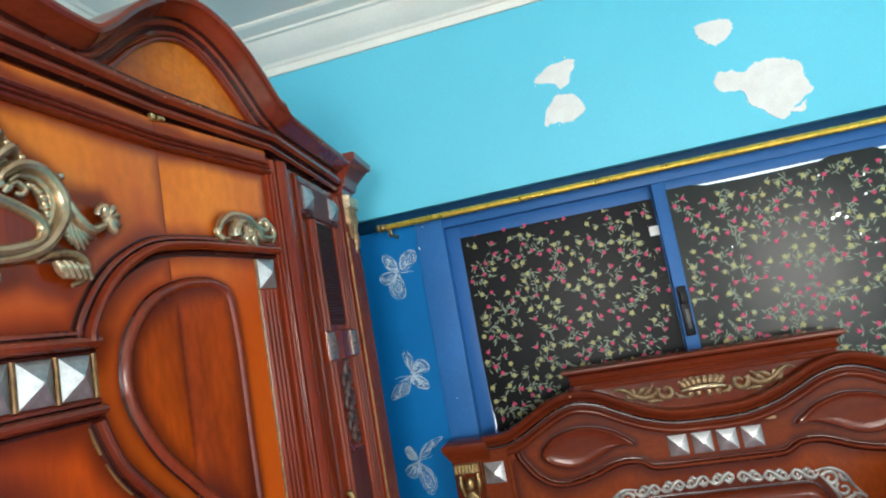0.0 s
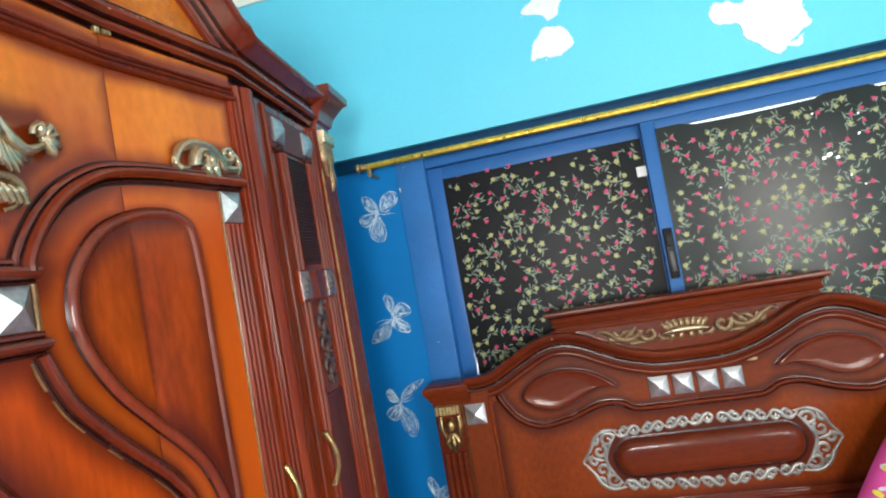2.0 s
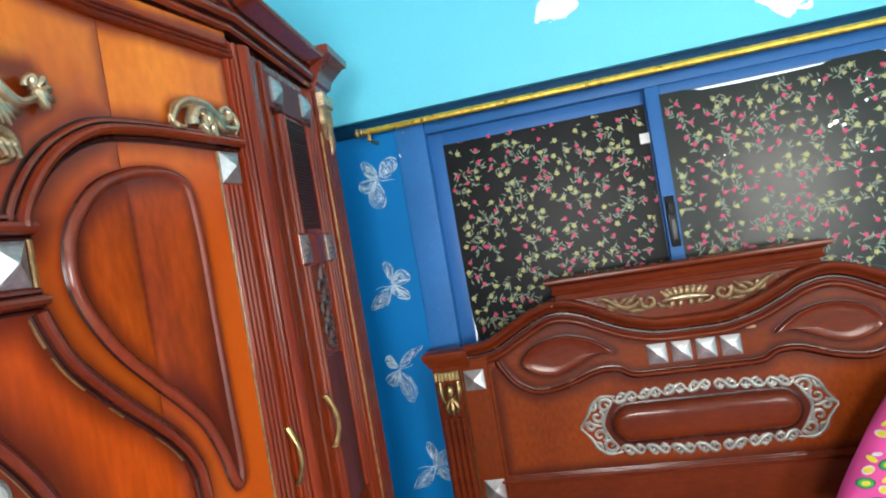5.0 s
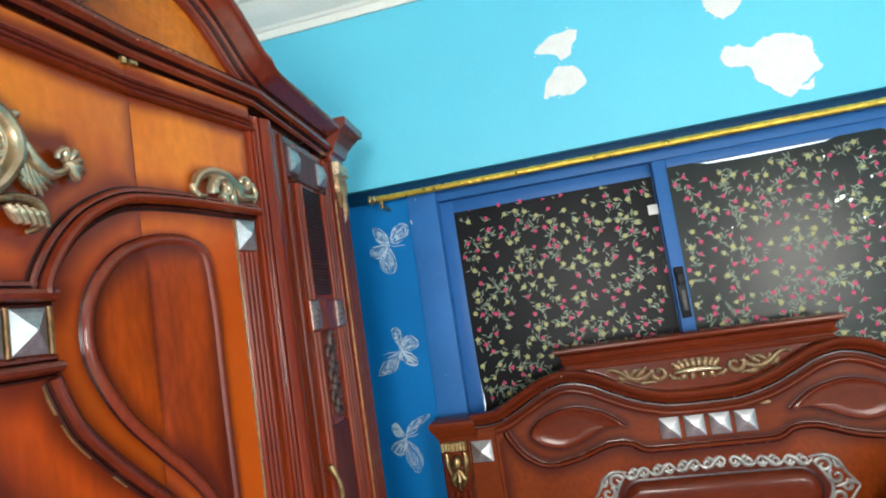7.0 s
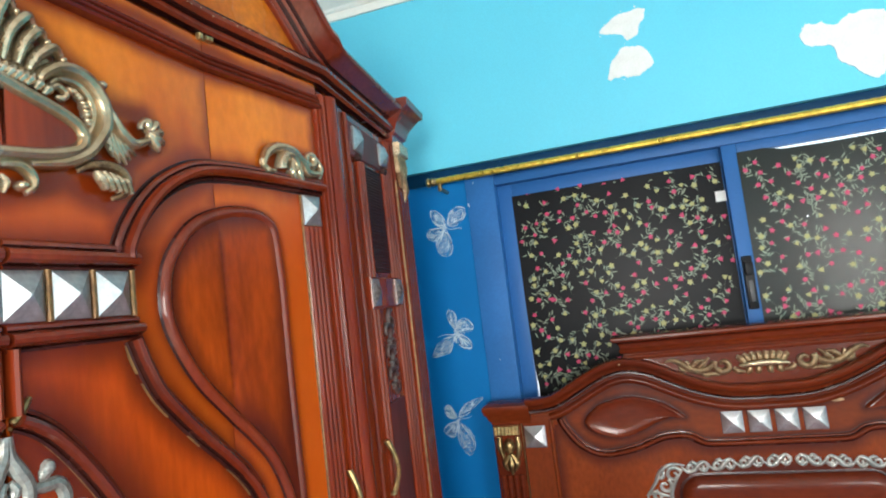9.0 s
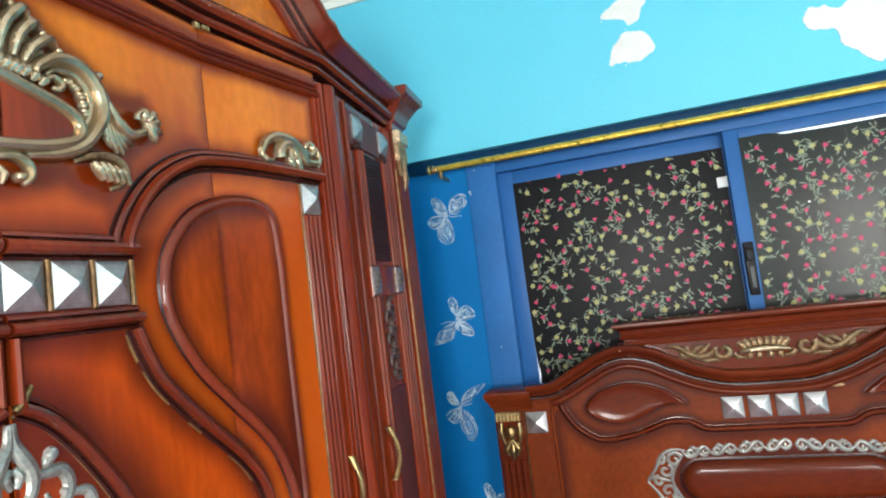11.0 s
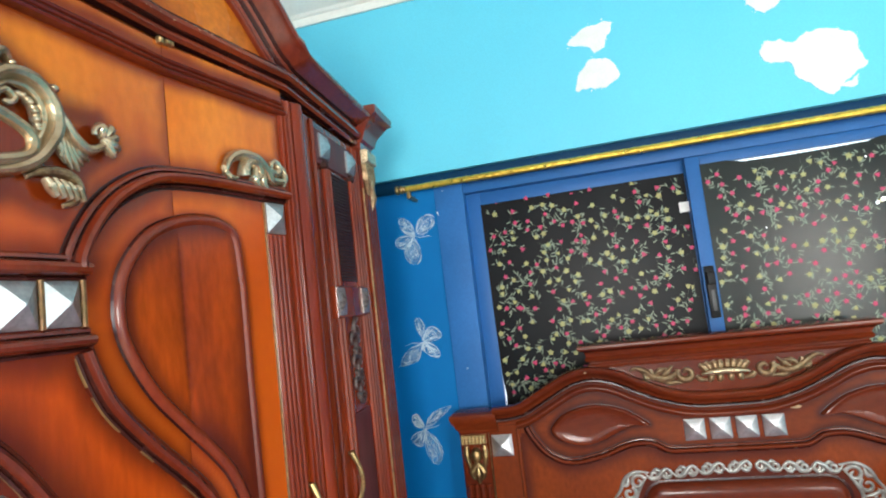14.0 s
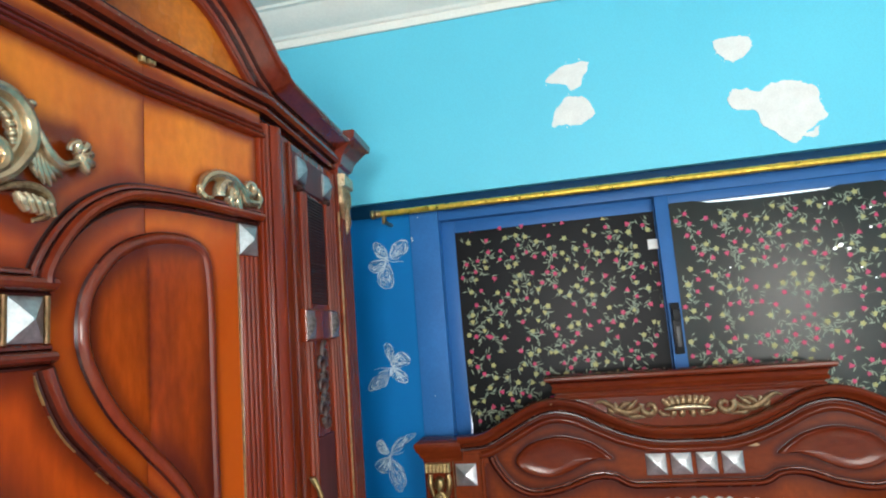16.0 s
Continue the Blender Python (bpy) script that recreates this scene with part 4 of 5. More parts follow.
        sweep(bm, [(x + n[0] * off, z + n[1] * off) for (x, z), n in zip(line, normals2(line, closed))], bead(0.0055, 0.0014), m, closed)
        P("dark_quirk", bm, WOOD_SLAT)

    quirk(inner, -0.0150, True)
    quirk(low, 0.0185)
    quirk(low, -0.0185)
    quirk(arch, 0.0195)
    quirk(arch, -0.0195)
    # fluted pilaster with its stud and scroll
    bm = bmesh.new()
    prism(bm, [(0.231, 1.75), (0.286, 1.75), (0.286, DOOR_B), (0.231, DOOR_B)], 0.0, 0.006, m, 0.002)
    P("pilaster", bm, WOOD_RED, "fluted red mahogany pilaster")
    for k in range(4):
        s = 0.238 + k * 0.0138
        bm = bmesh.new()
        sweep(bm, [(s, 1.748), (s, DOOR_B + 0.01)], bead(0.0105, 0.007, 0.005), m)
        P("pilaster_reed", bm, WOOD_RED)
    bm = bmesh.new()
    pyramid(bm, 0.258, 1.785, 0.056, 0.066, 0.022, m, 0.003)
    P("stud", bm, SILVER, "silver-leafed pyramid stud")
    bm = bmesh.new()
    sweep(bm, [(0.2285, DOOR_B), (0.2285, 1.818)], bead(0.0022, 0.006), m)
    P("gilt_line", bm, GILT)
    bm = bmesh.new()
    for pts, r in ((spiral(0.200, 1.876, 0.030, 0.008, 200, -130, 20), [0.013, 0.012, 0.008]), (spiral(0.262, 1.900, 0.020, 0.006, -160, 190, 16), [0.011, 0.010, 0.006]),
                   (smooth([(0.122, 1.868), (0.135, 1.895), (0.165, 1.910), (0.205, 1.906), (0.235, 1.885), (0.250, 1.866), (0.285, 1.868)], 5), [0.006, 0.012, 0.014, 0.013, 0.010]),
                   (smooth([(0.118, 1.880), (0.130, 1.858), (0.155, 1.860)], 5), [0.004, 0.009, 0.004]),
                   (smooth([(0.228, 1.893), (0.222, 1.865), (0.232, 1.842)], 5), [0.010, 0.012, 0.008]),
                   (smooth([(0.205, 1.890), (0.203, 1.862), (0.212, 1.846)], 5), [0.008, 0.010, 0.006]),
                   (smooth([(0.288, 1.905), (0.296, 1.880), (0.287, 1.858)], 5), [0.005, 0.009, 0.006])):
        relief(bm, pts, r, m, 0.008, 1.3)
    P("gold_scroll", bm, GOLDP, "pale gold carved acanthus scroll")
    # upright between the door and the end bay
    bm = bmesh.new()
    for s, w, h in ((0.306, 0.009, 0.010), (0.3145, 0.007, 0.014), (0.3215, 0.006, 0.009)):
        sweep(bm, [(s, DOOR_B), (s, 2.028)], bead(w, h), m)
    P("edge_moulding", bm, WOOD_RED)
    # middle stile and the silver oval below it
    bm = bmesh.new()
    sweep(bm, [(MID + 0.011, 1.478), (MID + 0.011, 1.556)], bead(0.016, 0.016), m)
    P("middle_stile", bm, WOOD_RED, "rounded upright moulding at the meeting edge")
    bm = bmesh.new()
    sweep(bm, arc, roll(0.030, 0.022), m, False, ROLL_QUIRKS)
    P("oval_moulding", bm, (WOOD_DARK, WOOD_QUIRK))
    bm = bmesh.new()
    relief(bm, smooth([(MID + 0.006, 1.470), (-0.366, 1.480), (-0.354, 1.497)], 4), [0.004, 0.006, 0.003], m, 0.006, 1.0)
    relief(bm, [(x - 0.014, z - 0.006) for x, z in arc[2:26]], 0.0022, m, 0.003, 1.0)
    P("gold_tip", bm, GOLD)
    bm = bmesh.new()
    for pts, r in (([(-0.381, 1.4559), (-0.3792, 1.4336), (-0.3716, 1.4177), (-0.3616, 1.3984), (-0.3594, 1.3821), (-0.364, 1.366), (-0.3775, 1.357)], [0.007, 0.0085, 0.010, 0.010, 0.0085, 0.006]),
                   ([(-0.3459, 1.3934), (-0.3420, 1.3995), (-0.3391, 1.4050)], [0.003, 0.007, 0.009, 0.009]),
                   ([(-0.359, 1.3886), (-0.3417, 1.3875), (-0.3248, 1.3866), (-0.3159, 1.372), (-0.3174, 1.3537), (-0.328, 1.344), (-0.340, 1.350), (-0.345, 1.364)], [0.006, 0.0085, 0.010, 0.010, 0.0085, 0.006, 0.004]),
                   ([(-0.380, 1.404), (-0.3735, 1.3933), (-0.3790, 1.3807)], [0.004, 0.007, 0.005]),
                   ([(-0.3098, 1.3534), (-0.2918, 1.3494), (-0.2851, 1.3324), (-0.290, 1.312), (-0.304, 1.306), (-0.313, 1.318)], [0.006, 0.009, 0.010, 0.0085, 0.005]),
                   ([(-0.315, 1.340), (-0.318, 1.318), (-0.309, 1.300), (-0.297, 1.290)], [0.005, 0.009, 0.009, 0.006]),
                   ([(-0.276, 1.318), (-0.268, 1.302), (-0.258, 1.296), (-0.256, 1.280), (-0.266, 1.262), (-0.282, 1.258)], [0.006, 0.008, 0.009, 0.0085, 0.005]),
                   ([(-0.286, 1.285), (-0.290, 1.262), (-0.280, 1.240), (-0.262, 1.228), (-0.250, 1.206), (-0.252, 1.170)], [0.005, 0.009, 0.009, 0.008, 0.005])):
        relief(bm, smooth(pts, 6), r, m, 0.002, 1.0)
    knob(bm, -0.3370, 1.4090, 0.0095, 0.0105, 0.012, m, 0.002, 10)
    knob(bm, -0.3240, 1.3590, 0.0050, 0.0050, 0.010, m, 0.004, 8)
    P("silver_carving", bm, SILVERC, "aged silver pierced scroll carving")
    bm = bmesh.new()
    pts = [(x * 1.0, z) for x, z in arc[4:]]
    prism(bm, [(MID + 0.004, 1.45)] + [(x - 0.012, z - 0.004) for x, z in pts[:-1]] + [(MID + 0.004, 0.83)], 0.0, 0.0025, m)
    P("oval_field", bm, WOOD_RED)
    # curved handle
    bm = bmesh.new()
    bow = [(0.2985, 1.215), (0.2990, 1.19), (0.3010, 1.15), (0.3030, 1.11), (0.3035, 1.085)]
    relief(bm, smooth(bow, 4), [0.008, 0.0065, 0.005, 0.0065, 0.008], lambda s, z, o: m(s, z, o + 0.022 * max(0.0, math.sin(math.pi * min(1, max(0, (1.215 - z) / 0.13))))), 0.004, 1.2)
    P("handle", bm, GOLD, "curved brass pull handle")
    # cartouche, right and left halves are alike
    egg = smooth([(MID, 1.889), (-0.3416, 1.8765), (-0.304, 1.8654), (-0.2763, 1.852), (-0.2678, 1.835), (-0.2793, 1.8167), (-0.324, 1.8018), (MID, 1.794)], 6)
    bm = bmesh.new()
    prism(bm, egg, 0.0, 0.016, m, 0.010)
    P("cartouche_boss", bm, WOOD_RED, "polished red wooden oval boss")
    bm = bmesh.new()
    relief(bm, egg, 0.0105, m, 0.012, 1.3)
    P("cartouche_ring", bm, GOLDP, "antique gold carved oval ring")
    bm = bmesh.new()
    rope = smooth([(-0.380, 1.904), (-0.3564, 1.9023), (-0.3371, 1.8997), (-0.310, 1.892)], 5)
    for x, z in rope[::2]:
        relief(bm, [(x - 0.006, z - 0.009), (x, z), (x + 0.005, z + 0.009)], [0.003, 0.0068, 0.003], m, 0.014, 1.2, 6)
    part("cartouche_rope", bm, GOLDP, door, "gilt rope twist", kind="stuff")
    # fan of hooked ribs
    for pts in ([(-0.381, 1.912), (-0.380, 1.960), (-0.366, 1.995), (-0.353, 1.984)], [(-0.3716, 1.9145), (-0.3638, 1.9521), (-0.3411, 1.9822), (-0.3300, 1.9720)],
                [(-0.3528, 1.9152), (-0.3452, 1.9446), (-0.3264, 1.9670), (-0.3130, 1.9580)], [(-0.3391, 1.9110), (-0.3289, 1.9325), (-0.3065, 1.9514), (-0.2915, 1.9410)]):
        bm = bmesh.new()
        line = smooth(pts, 6)
        relief(bm, line, [0.004, 0.0075, 0.0095, 0.0085, 0.004], m, 0.012, 1.7)
        knob(bm, pts[-1][0], pts[-1][1], 0.006, 0.006, 0.010, m, 0.012, 8)
        P("fan_rib", bm, GOLDP)
    bm = bmesh.new()
    prism(bm, [(MID, 1.90), (MID, 1.985), (-0.352, 1.975), (-0.325, 1.955), (-0.302, 1.938), (-0.315, 1.895)], 0.0, 0.007, m, 0.003)
    P("fan_ground", bm, ANTIQUE, "brown-glazed hollow between the ribs")
    # the double-ridged C scroll and its frilled inner leaf
    for pts, r, o in (([(-0.3250, 1.9010), (-0.3217, 1.9107), (-0.2991, 1.9275), (-0.2731, 1.9298), (-0.2503, 1.9175), (-0.2348, 1.8921), (-0.2339, 1.8623), (-0.2470, 1.8362), (-0.2663, 1.8129), (-0.300, 1.795), (-0.345, 1.786)], [0.006, 0.010, 0.012, 0.013, 0.012, 0.010, 0.006], 0.012),
                      ([(-0.3110, 1.9010), (-0.2960, 1.9140), (-0.2740, 1.9150), (-0.2590, 1.9040), (-0.2500, 1.8850), (-0.2500, 1.8620), (-0.2600, 1.8400)], [0.003, 0.006, 0.008, 0.008, 0.004], 0.010),
                      ([(-0.3100, 1.8960), (-0.2979, 1.9028), (-0.2880, 1.8950), (-0.2930, 1.8870), (-0.3020, 1.8880)], [0.004, 0.006, 0.006, 0.003], 0.010)):
        bm = bmesh.new()
        relief(bm, smooth(pts, 6), r, m, o, 1.4)
        P("c_scroll", bm, GOLDP, "antique gold carved C scroll")
    bm = bmesh.new()
    frill = smooth([(-0.2830, 1.9030), (-0.2700, 1.8980), (-0.2600, 1.8860), (-0.2570, 1.8720), (-0.2560, 1.8560)], 5)
    for i, (x, z) in enumerate(frill[1::2]):
        knob(bm, x - 0.003 * (i % 2), z, 0.0065, 0.0055, 0.009 + 0.003 * (i % 2), m, 0.009, 8)
    relief(bm, frill, [0.003, 0.006, 0.003], m, 0.009, 1.2)
    P("frilled_leaf", bm, GOLDP)
    # stem, acanthus leaf and flower
    bm = bmesh.new()
    relief(bm, smooth([(-0.2470, 1.9150), (-0.2406, 1.9071), (-0.2210, 1.8823), (-0.2042, 1.8591), (-0.1817, 1.8467), (-0.1556, 1.8576)], 6), [0.004, 0.008, 0.009, 0.010, 0.009, 0.007], m, 0.012, 1.4)
    knob(bm, -0.2318, 1.9248, 0.010, 0.008, 0.014, m, 0.008, 8)
    P("stem", bm, GOLDP, "antique gold carved stem")
    bm = bmesh.new()
    for ex, ez in ((-0.2150, 1.8210), (-0.2040, 1.8140), (-0.1927, 1.8130), (-0.1850, 1.8220), (-0.1740, 1.8310)):
        bx, bz = -0.2290 + (ex + 0.215) * 0.6, 1.8720 - (ex + 0.215) * 0.6
        relief(bm, smooth([(bx, bz), ((bx + ex) / 2 - 0.003, (bz + ez) / 2 - 0.001), (ex, ez)], 5), [0.004, 0.0072, 0.0065, 0.002], m, 0.008, 1.3)
    P("acanthus_leaf", bm, GOLDP, "antique gold carved leaf")
    bm = bmesh.new()
    for a, ln, w in ((100, 0.026, 0.010), (55, 0.030, 0.011), (12, 0.030, 0.010), (-22, 0.034, 0.009), (-52, 0.034, 0.008)):
        a = radians(a)
        relief(bm, smooth([(-0.1545, 1.8700), (-0.1545 + ln * 0.6 * math.cos(a), 1.8700 + ln * 0.6 * math.sin(a)), (-0.1545 + ln * math.cos(a), 1.8700 + ln * math.sin(a))], 5), [0.005, w, w * 0.9, w * 0.3], m, 0.014, 1.4)
    relief(bm, spiral(-0.1600, 1.8760, 0.012, 0.004, 200, -80, 12), [0.004, 0.006, 0.004], m, 0.018, 1.3)
    P("flower", bm, GOLDP, "pale gold carved flower")
    # snail-ribbed shell under its leaf
    bm = bmesh.new()
    relief(bm, smooth([(-0.2760, 1.7900), (-0.2550, 1.8010), (-0.2300, 1.8050), (-0.2060, 1.8000), (-0.1960, 1.7820), (-0.2040, 1.7660), (-0.2240, 1.7570)], 6), [0.003, 0.007, 0.008, 0.008, 0.006, 0.003], m, 0.010, 1.2)
    P("shell_rim", bm, ANTIQUE, "brown-glazed gold leaf over the shell")
    bm = bmesh.new()
    for i in range(5):
        x, h = -0.2500 + 0.0105 * i, 0.014 + 0.004 * math.sin(math.pi * (i + 0.6) / 5.2)
        relief(bm, smooth([(x - 0.004, 1.7920 + 0.002 * i - 0.0008 * i * i), (x + 0.003, 1.7820), (x + 0.012, 1.7680 - 0.0005 * i)], 5), [0.004, 0.0078, 0.005], m, 0.012 + h * 0.3, 1.4)
    P("shell", bm, GOLDP, "ribbed pale gold shell")
    bm = bmesh.new()
    relief(bm, smooth([(MID + 0.002, 1.7800), (-0.3592, 1.7837), (-0.3430, 1.7740), (-0.3400, 1.7580), (-0.3500, 1.7480)], 5), [0.005, 0.008, 0.008, 0.007, 0.004], m, 0.010, 1.3)
    knob(bm, -0.3560, 1.7560, 0.0075, 0.0070, 0.014, m, 0.010, 10)
    relief(bm, smooth([(MID + 0.003, 1.7680), (-0.374, 1.7580), (-0.376, 1.7450)], 4), [0.004, 0.007, 0.003], m, 0.010, 1.3)
    P("small_shell", bm, GOLDP, "small curled gold leaf with a pearl")

    # end bay: a narrow louvred door and an outer column
    c0 = LEN_B + 0.0008
    L = lambda s: LEN_B + s
    bm = bmesh.new()
    prism(bm, [(c0, DOOR_B), (L(0.50), DOOR_B), (L(0.50), 2.075), (c0, 2.075)], -0.022, 0.0, m, 0.002)
    side = part("end_door", bm, WOOD_RED, wardrobe, "narrow red mahogany door with a dark louvre")
    Q = lambda nm, b, mt, lab="": part(nm, b, mt, side, lab)
    for s, w, h in ((0.008, 0.012, 0.012), (0.044, 0.050, 0.026), (0.084, 0.012, 0.010), (0.150, 0.012, 0.010), (0.463, 0.012, 0.010), (0.487, 0.014, 0.012)):
        bm = bmesh.new()
        sweep(bm, [(L(s), DOOR_B), (L(s), 2.07)], bead(w, h), m)
        Q("stile_moulding", bm, WOOD_RED)
    bm = bmesh.new()
    prism(bm, [(L(0.165), 1.962), (L(0.452), 1.962), (L(0.452), 2.055), (L(0.165), 2.055)], 0.0, 0.006, m, 0.002)
    Q("top_panel", bm, WOOD_PURPLE, "dark plum head panel")
    for s in (0.212, 0.416):
        bm = bmesh.new()
        pyramid(bm, L(s), 2.010, 0.058, 0.066, 0.022, m, 0.006)
        Q("stud", bm, SILVER, "silver-leafed pyramid stud")
        bm = bmesh.new()
        knob(bm, L(s), 1.962, 0.020, 0.012, 0.016, m, 0.002)
        Q("drop", bm, WOOD_SLAT, "small dark turned drop")
    for i in range(34):
        bm = bmesh.new()
        z = 1.655 + i * 0.0088
        prism(bm, [(L(0.262), z), (L(0.392), z), (L(0.392), z + 0.0062), (L(0.262), z + 0.0062)], 0.0, 0.006, m, 0.0015)
        Q("slat", bm, WOOD_SLAT)
    for s in (0.215, 0.242, 0.410, 0.436):
        bm = bmesh.new()
        sweep(bm, [(L(s), 0.9), (L(s), 1.955)], bead(0.018, 0.012), m)
        Q("reed", bm, WOOD_RED)
    bm = bmesh.new()
    prism(bm, [(L(0.185), 1.555), (L(0.430), 1.555), (L(0.430), 1.640), (L(0.185), 1.640)], 0.0, 0.016, m, 0.005)
    Q("mid_block", bm, WOOD_RED, "projecting red block between louvre and carving")
    for s in (0.212, 0.402):
        bm = bmesh.new()
        pyramid(bm, L(s), 1.598, 0.050, 0.072, 0.016, m, 0.016)
        Q("stud", bm, DARKSILVER, "tarnished silver pyramid stud")
    for i in range(7):
        bm = bmesh.new()
        z = 1.52 - i * 0.030
        relief(bm, spiral(L(0.327 + 0.02 * (-1) ** i), z, 0.030, 0.008, 90 + 180 * (i % 2), 420 + 180 * (i % 2), 14), [0.009, 0.008, 0.005], m, 0.002, 1.0)
        Q("carved_leaf", bm, DARKSILVER, "tarnished silver carved leaf")
    bm = bmesh.new()
    prism(bm, [(L(0.262), 0.9), (L(0.392), 0.9), (L(0.392), 1.30), (L(0.262), 1.30)], 0.0, 0.005, m, 0.002)
    Q("lower_panel", bm, WOOD_PURPLE)
    bm = bmesh.new()
    relief(bm, smooth([(L(0.196), 1.222), (L(0.199), 1.19), (L(0.205), 1.15), (L(0.207), 1.11), (L(0.203), 1.085)], 4), [0.010, 0.007, 0.006, 0.007, 0.010], lambda s, z, o: m(s, z, o + 0.022 * max(0.0, math.sin(math.pi * min(1, max(0, (1.222 - z) / 0.137))))), 0.006, 1.2)
    Q("handle", bm, GOLD, "curved brass pull handle")
    bm = bmesh.new()
    prism(bm, [(L(0.500), 0.12), (L(0.612), 0.12), (L(0.612), 2.08), (L(0.500), 2.08)], -0.02, 0.018, m, 0.006)
    col = part("column", bm, WOOD_RED, wardrobe, "reeded outer column with a gilt line")
    for k in range(4):
        s = 0.520 + k * 0.024
        bm = bmesh.new()
        sweep(bm, [(L(s), 0.25), (L(s), 1.93)], bead(0.018, 0.010, 0.017), m)
        part("reed", bm, WOOD_DARK, col)
    bm = bmesh.new()
    sweep(bm, [(L(0.5035), 0.13), (L(0.5035), 1.95)], bead(0.0022, 0.004, 0.016), m)
    part("gilt_line", bm, GILT, col)
    bm = bmesh.new()
    prism(bm, [(L(0.512), 2.035), (L(0.604), 2.035), (L(0.604), 2.075), (L(0.512), 2.075)], 0.016, 0.040, m, 0.004)
    for k in range(4):
        relief(bm, smooth([(L(0.520 + 0.024 * k), 2.035), (L(0.524 + 0.022 * k), 1.99), (L(0.545 + 0.008 * k), 1.93)], 4), [0.010, 0.013, 0.004], m, 0.020, 1.2)
    relief(bm, smooth([(L(0.556), 1.98), (L(0.560), 1.92), (L(0.552), 1.885)], 4), [0.012, 0.016, 0.004], m, 0.022, 1.2)
    part("capital", bm, ANTIQUE, col, "dull gold carved leaf capital")
    # entablature and swept pediment
    bm = bmesh.new()
    rail = [(-0.026, -0.006), (-0.026, 0.010), (-0.020, 0.016), (-0.012, 0.015), (-0.009, 0.010), (-0.006, 0.024), (0.002, 0.031), (0.010, 0.031), (0.016, 0.024), (0.018, 0.016), (0.026, 0.015), (0.028, 0.008), (0.028, -0.006)]
    sweep(bm, [(MID, 2.126), (-0.0005, 2.126), (0.0005, 2.126), (LEN_B - 0.0005, 2.118), (LEN_B + 0.0005, 2.118), (L(0.50), 2.112)], rail, m, False, (0, 3, 4, 9))
    base = part("pediment_base", bm, (WOOD_BEAD, WOOD_QUIRK), wardrobe)
    rng = random.Random(12)
    bm = bmesh.new()
    for _ in range(14):
        s, z = rng.uniform(MID, LEN_B - 0.01), rng.choice((2.131, 2.135, 2.128))
        knob(bm, s, z, rng.uniform(0.0015, 0.0045), rng.uniform(0.0006, 0.0014), 0.0012, m, 0.0300, 6)
    part("worn_chip", bm, CHIP, base, "pale chips along the worn edge", kind="stuff")
    bm = bmesh.new()
    prism(bm, [(-0.012, 2.086), (-0.002, 2.086), (-0.002, 2.098), (-0.012, 2.098)], 0.0, 0.010, m, 0.002)
    prism(bm, [(0.004, 2.088), (0.020, 2.088), (0.020, 2.097), (0.004, 2.097)], 0.0, 0.012, m, 0.002)
    part("door_catch", bm, GOLD, base, "small brass door catch")
    crown = [(MID, 2.150), (-0.30, 2.140), (-0.206, 2.134), (-0.158, 2.142), (-0.112, 2.177), (-0.059, 2.230), (-0.015, 2.266), (0.028, 2.292), (0.088, 2.308), (0.145, 2.296), (0.20, 2.262), (0.245, 2.220), (0.29, 2.172), (0.325, 2.146), (0.36, 2.136), (0.45, 2.134), (L(0.50), 2.134)]
    line = smooth(crown, 6)
    bm = bmesh.new()
    for a, b in zip(line, line[1:]):
        if b[0] - a[0] > 1e-6 and not (a[0] <= 0 < b[0]) and not (a[0] <= LEN_B < b[0]):
            prism(bm, [(a[0], 2.105), (b[0], 2.105), (b[0], b[1] - 0.01), (a[0], a[1] - 0.01)], -0.05, -0.002, m)
        elif b[0] - a[0] > 1e-6:
            cut = 0.0 if a[0] <= 0 < b[0] else LEN_B
            prism(bm, [(a[0], 2.105), (cut, 2.105), (cut, b[1] - 0.01), (a[0], a[1] - 0.01)], -0.05, -0.002, m)
            prism(bm, [(cut + 1e-5, 2.105), (b[0], 2.105), (b[0], b[1] - 0.01), (cut + 1e-5, a[1] - 0.01)], -0.05, -0.002, m)
    bmesh.ops.remove_doubles(bm, verts=bm.verts, dist=2e-5)
    part("pediment_panel", bm, WOOD_PED, wardrobe, "amber veneered arched pediment panel")
    prof = [(-0.014, -0.004), (-0.014, 0.006), (-0.008, 0.010), (-0.002, 0.008), (0.002, 0.016), (0.008, 0.020), (0.013, 0.018), (0.016, 0.026), (0.021, 0.036), (0.027, 0.050), (0.031, 0.056), (0.033, 0.066), (0.040, 0.070), (0.047, 0.068), (0.049, 0.060), (0.048, -0.05), (0.0, -0.05)]
    bm = bmesh.new()
    sweep(bm, line, prof, m, False, (2, 3, 6))
    part("crown_moulding", bm, (WOOD_BEAD, WOOD_QUIRK), wardrobe, "dark mahogany swept crown moulding")
    bm = bmesh.new()
    nn = normals2(line, False)
    sweep(bm, [(x - n[0] * 0.022, z - n[1] * 0.022) for (x, z), n in zip(line, nn) if x < L(0.2)], bead(0.011, 0.010), m)
    part("pediment_bead", bm, WOOD_BEAD, wardrobe)
    # the block that breaks forward over the column
    bm = bmesh.new()
    s0, s1 = L(0.502), L(0.612)
    steps = [(2.076, 0.022), (2.096, 0.024), (2.104, 0.034), (2.126, 0.040), (2.140, 0.048), (2.160, 0.062), (2.176, 0.074), (2.182, 0.086), (2.204, 0.088), (2.207, 0.082)]
    rings = []
    for z, o in steps:
        e = o - 0.022
        rings.append([bm.verts.new(m(a, z, b)) for a, b in ((s0 - e * 0.25, -0.05), (s0 - e * 0.25, o), (s1 + e, o), (s1 + e, -0.05))])
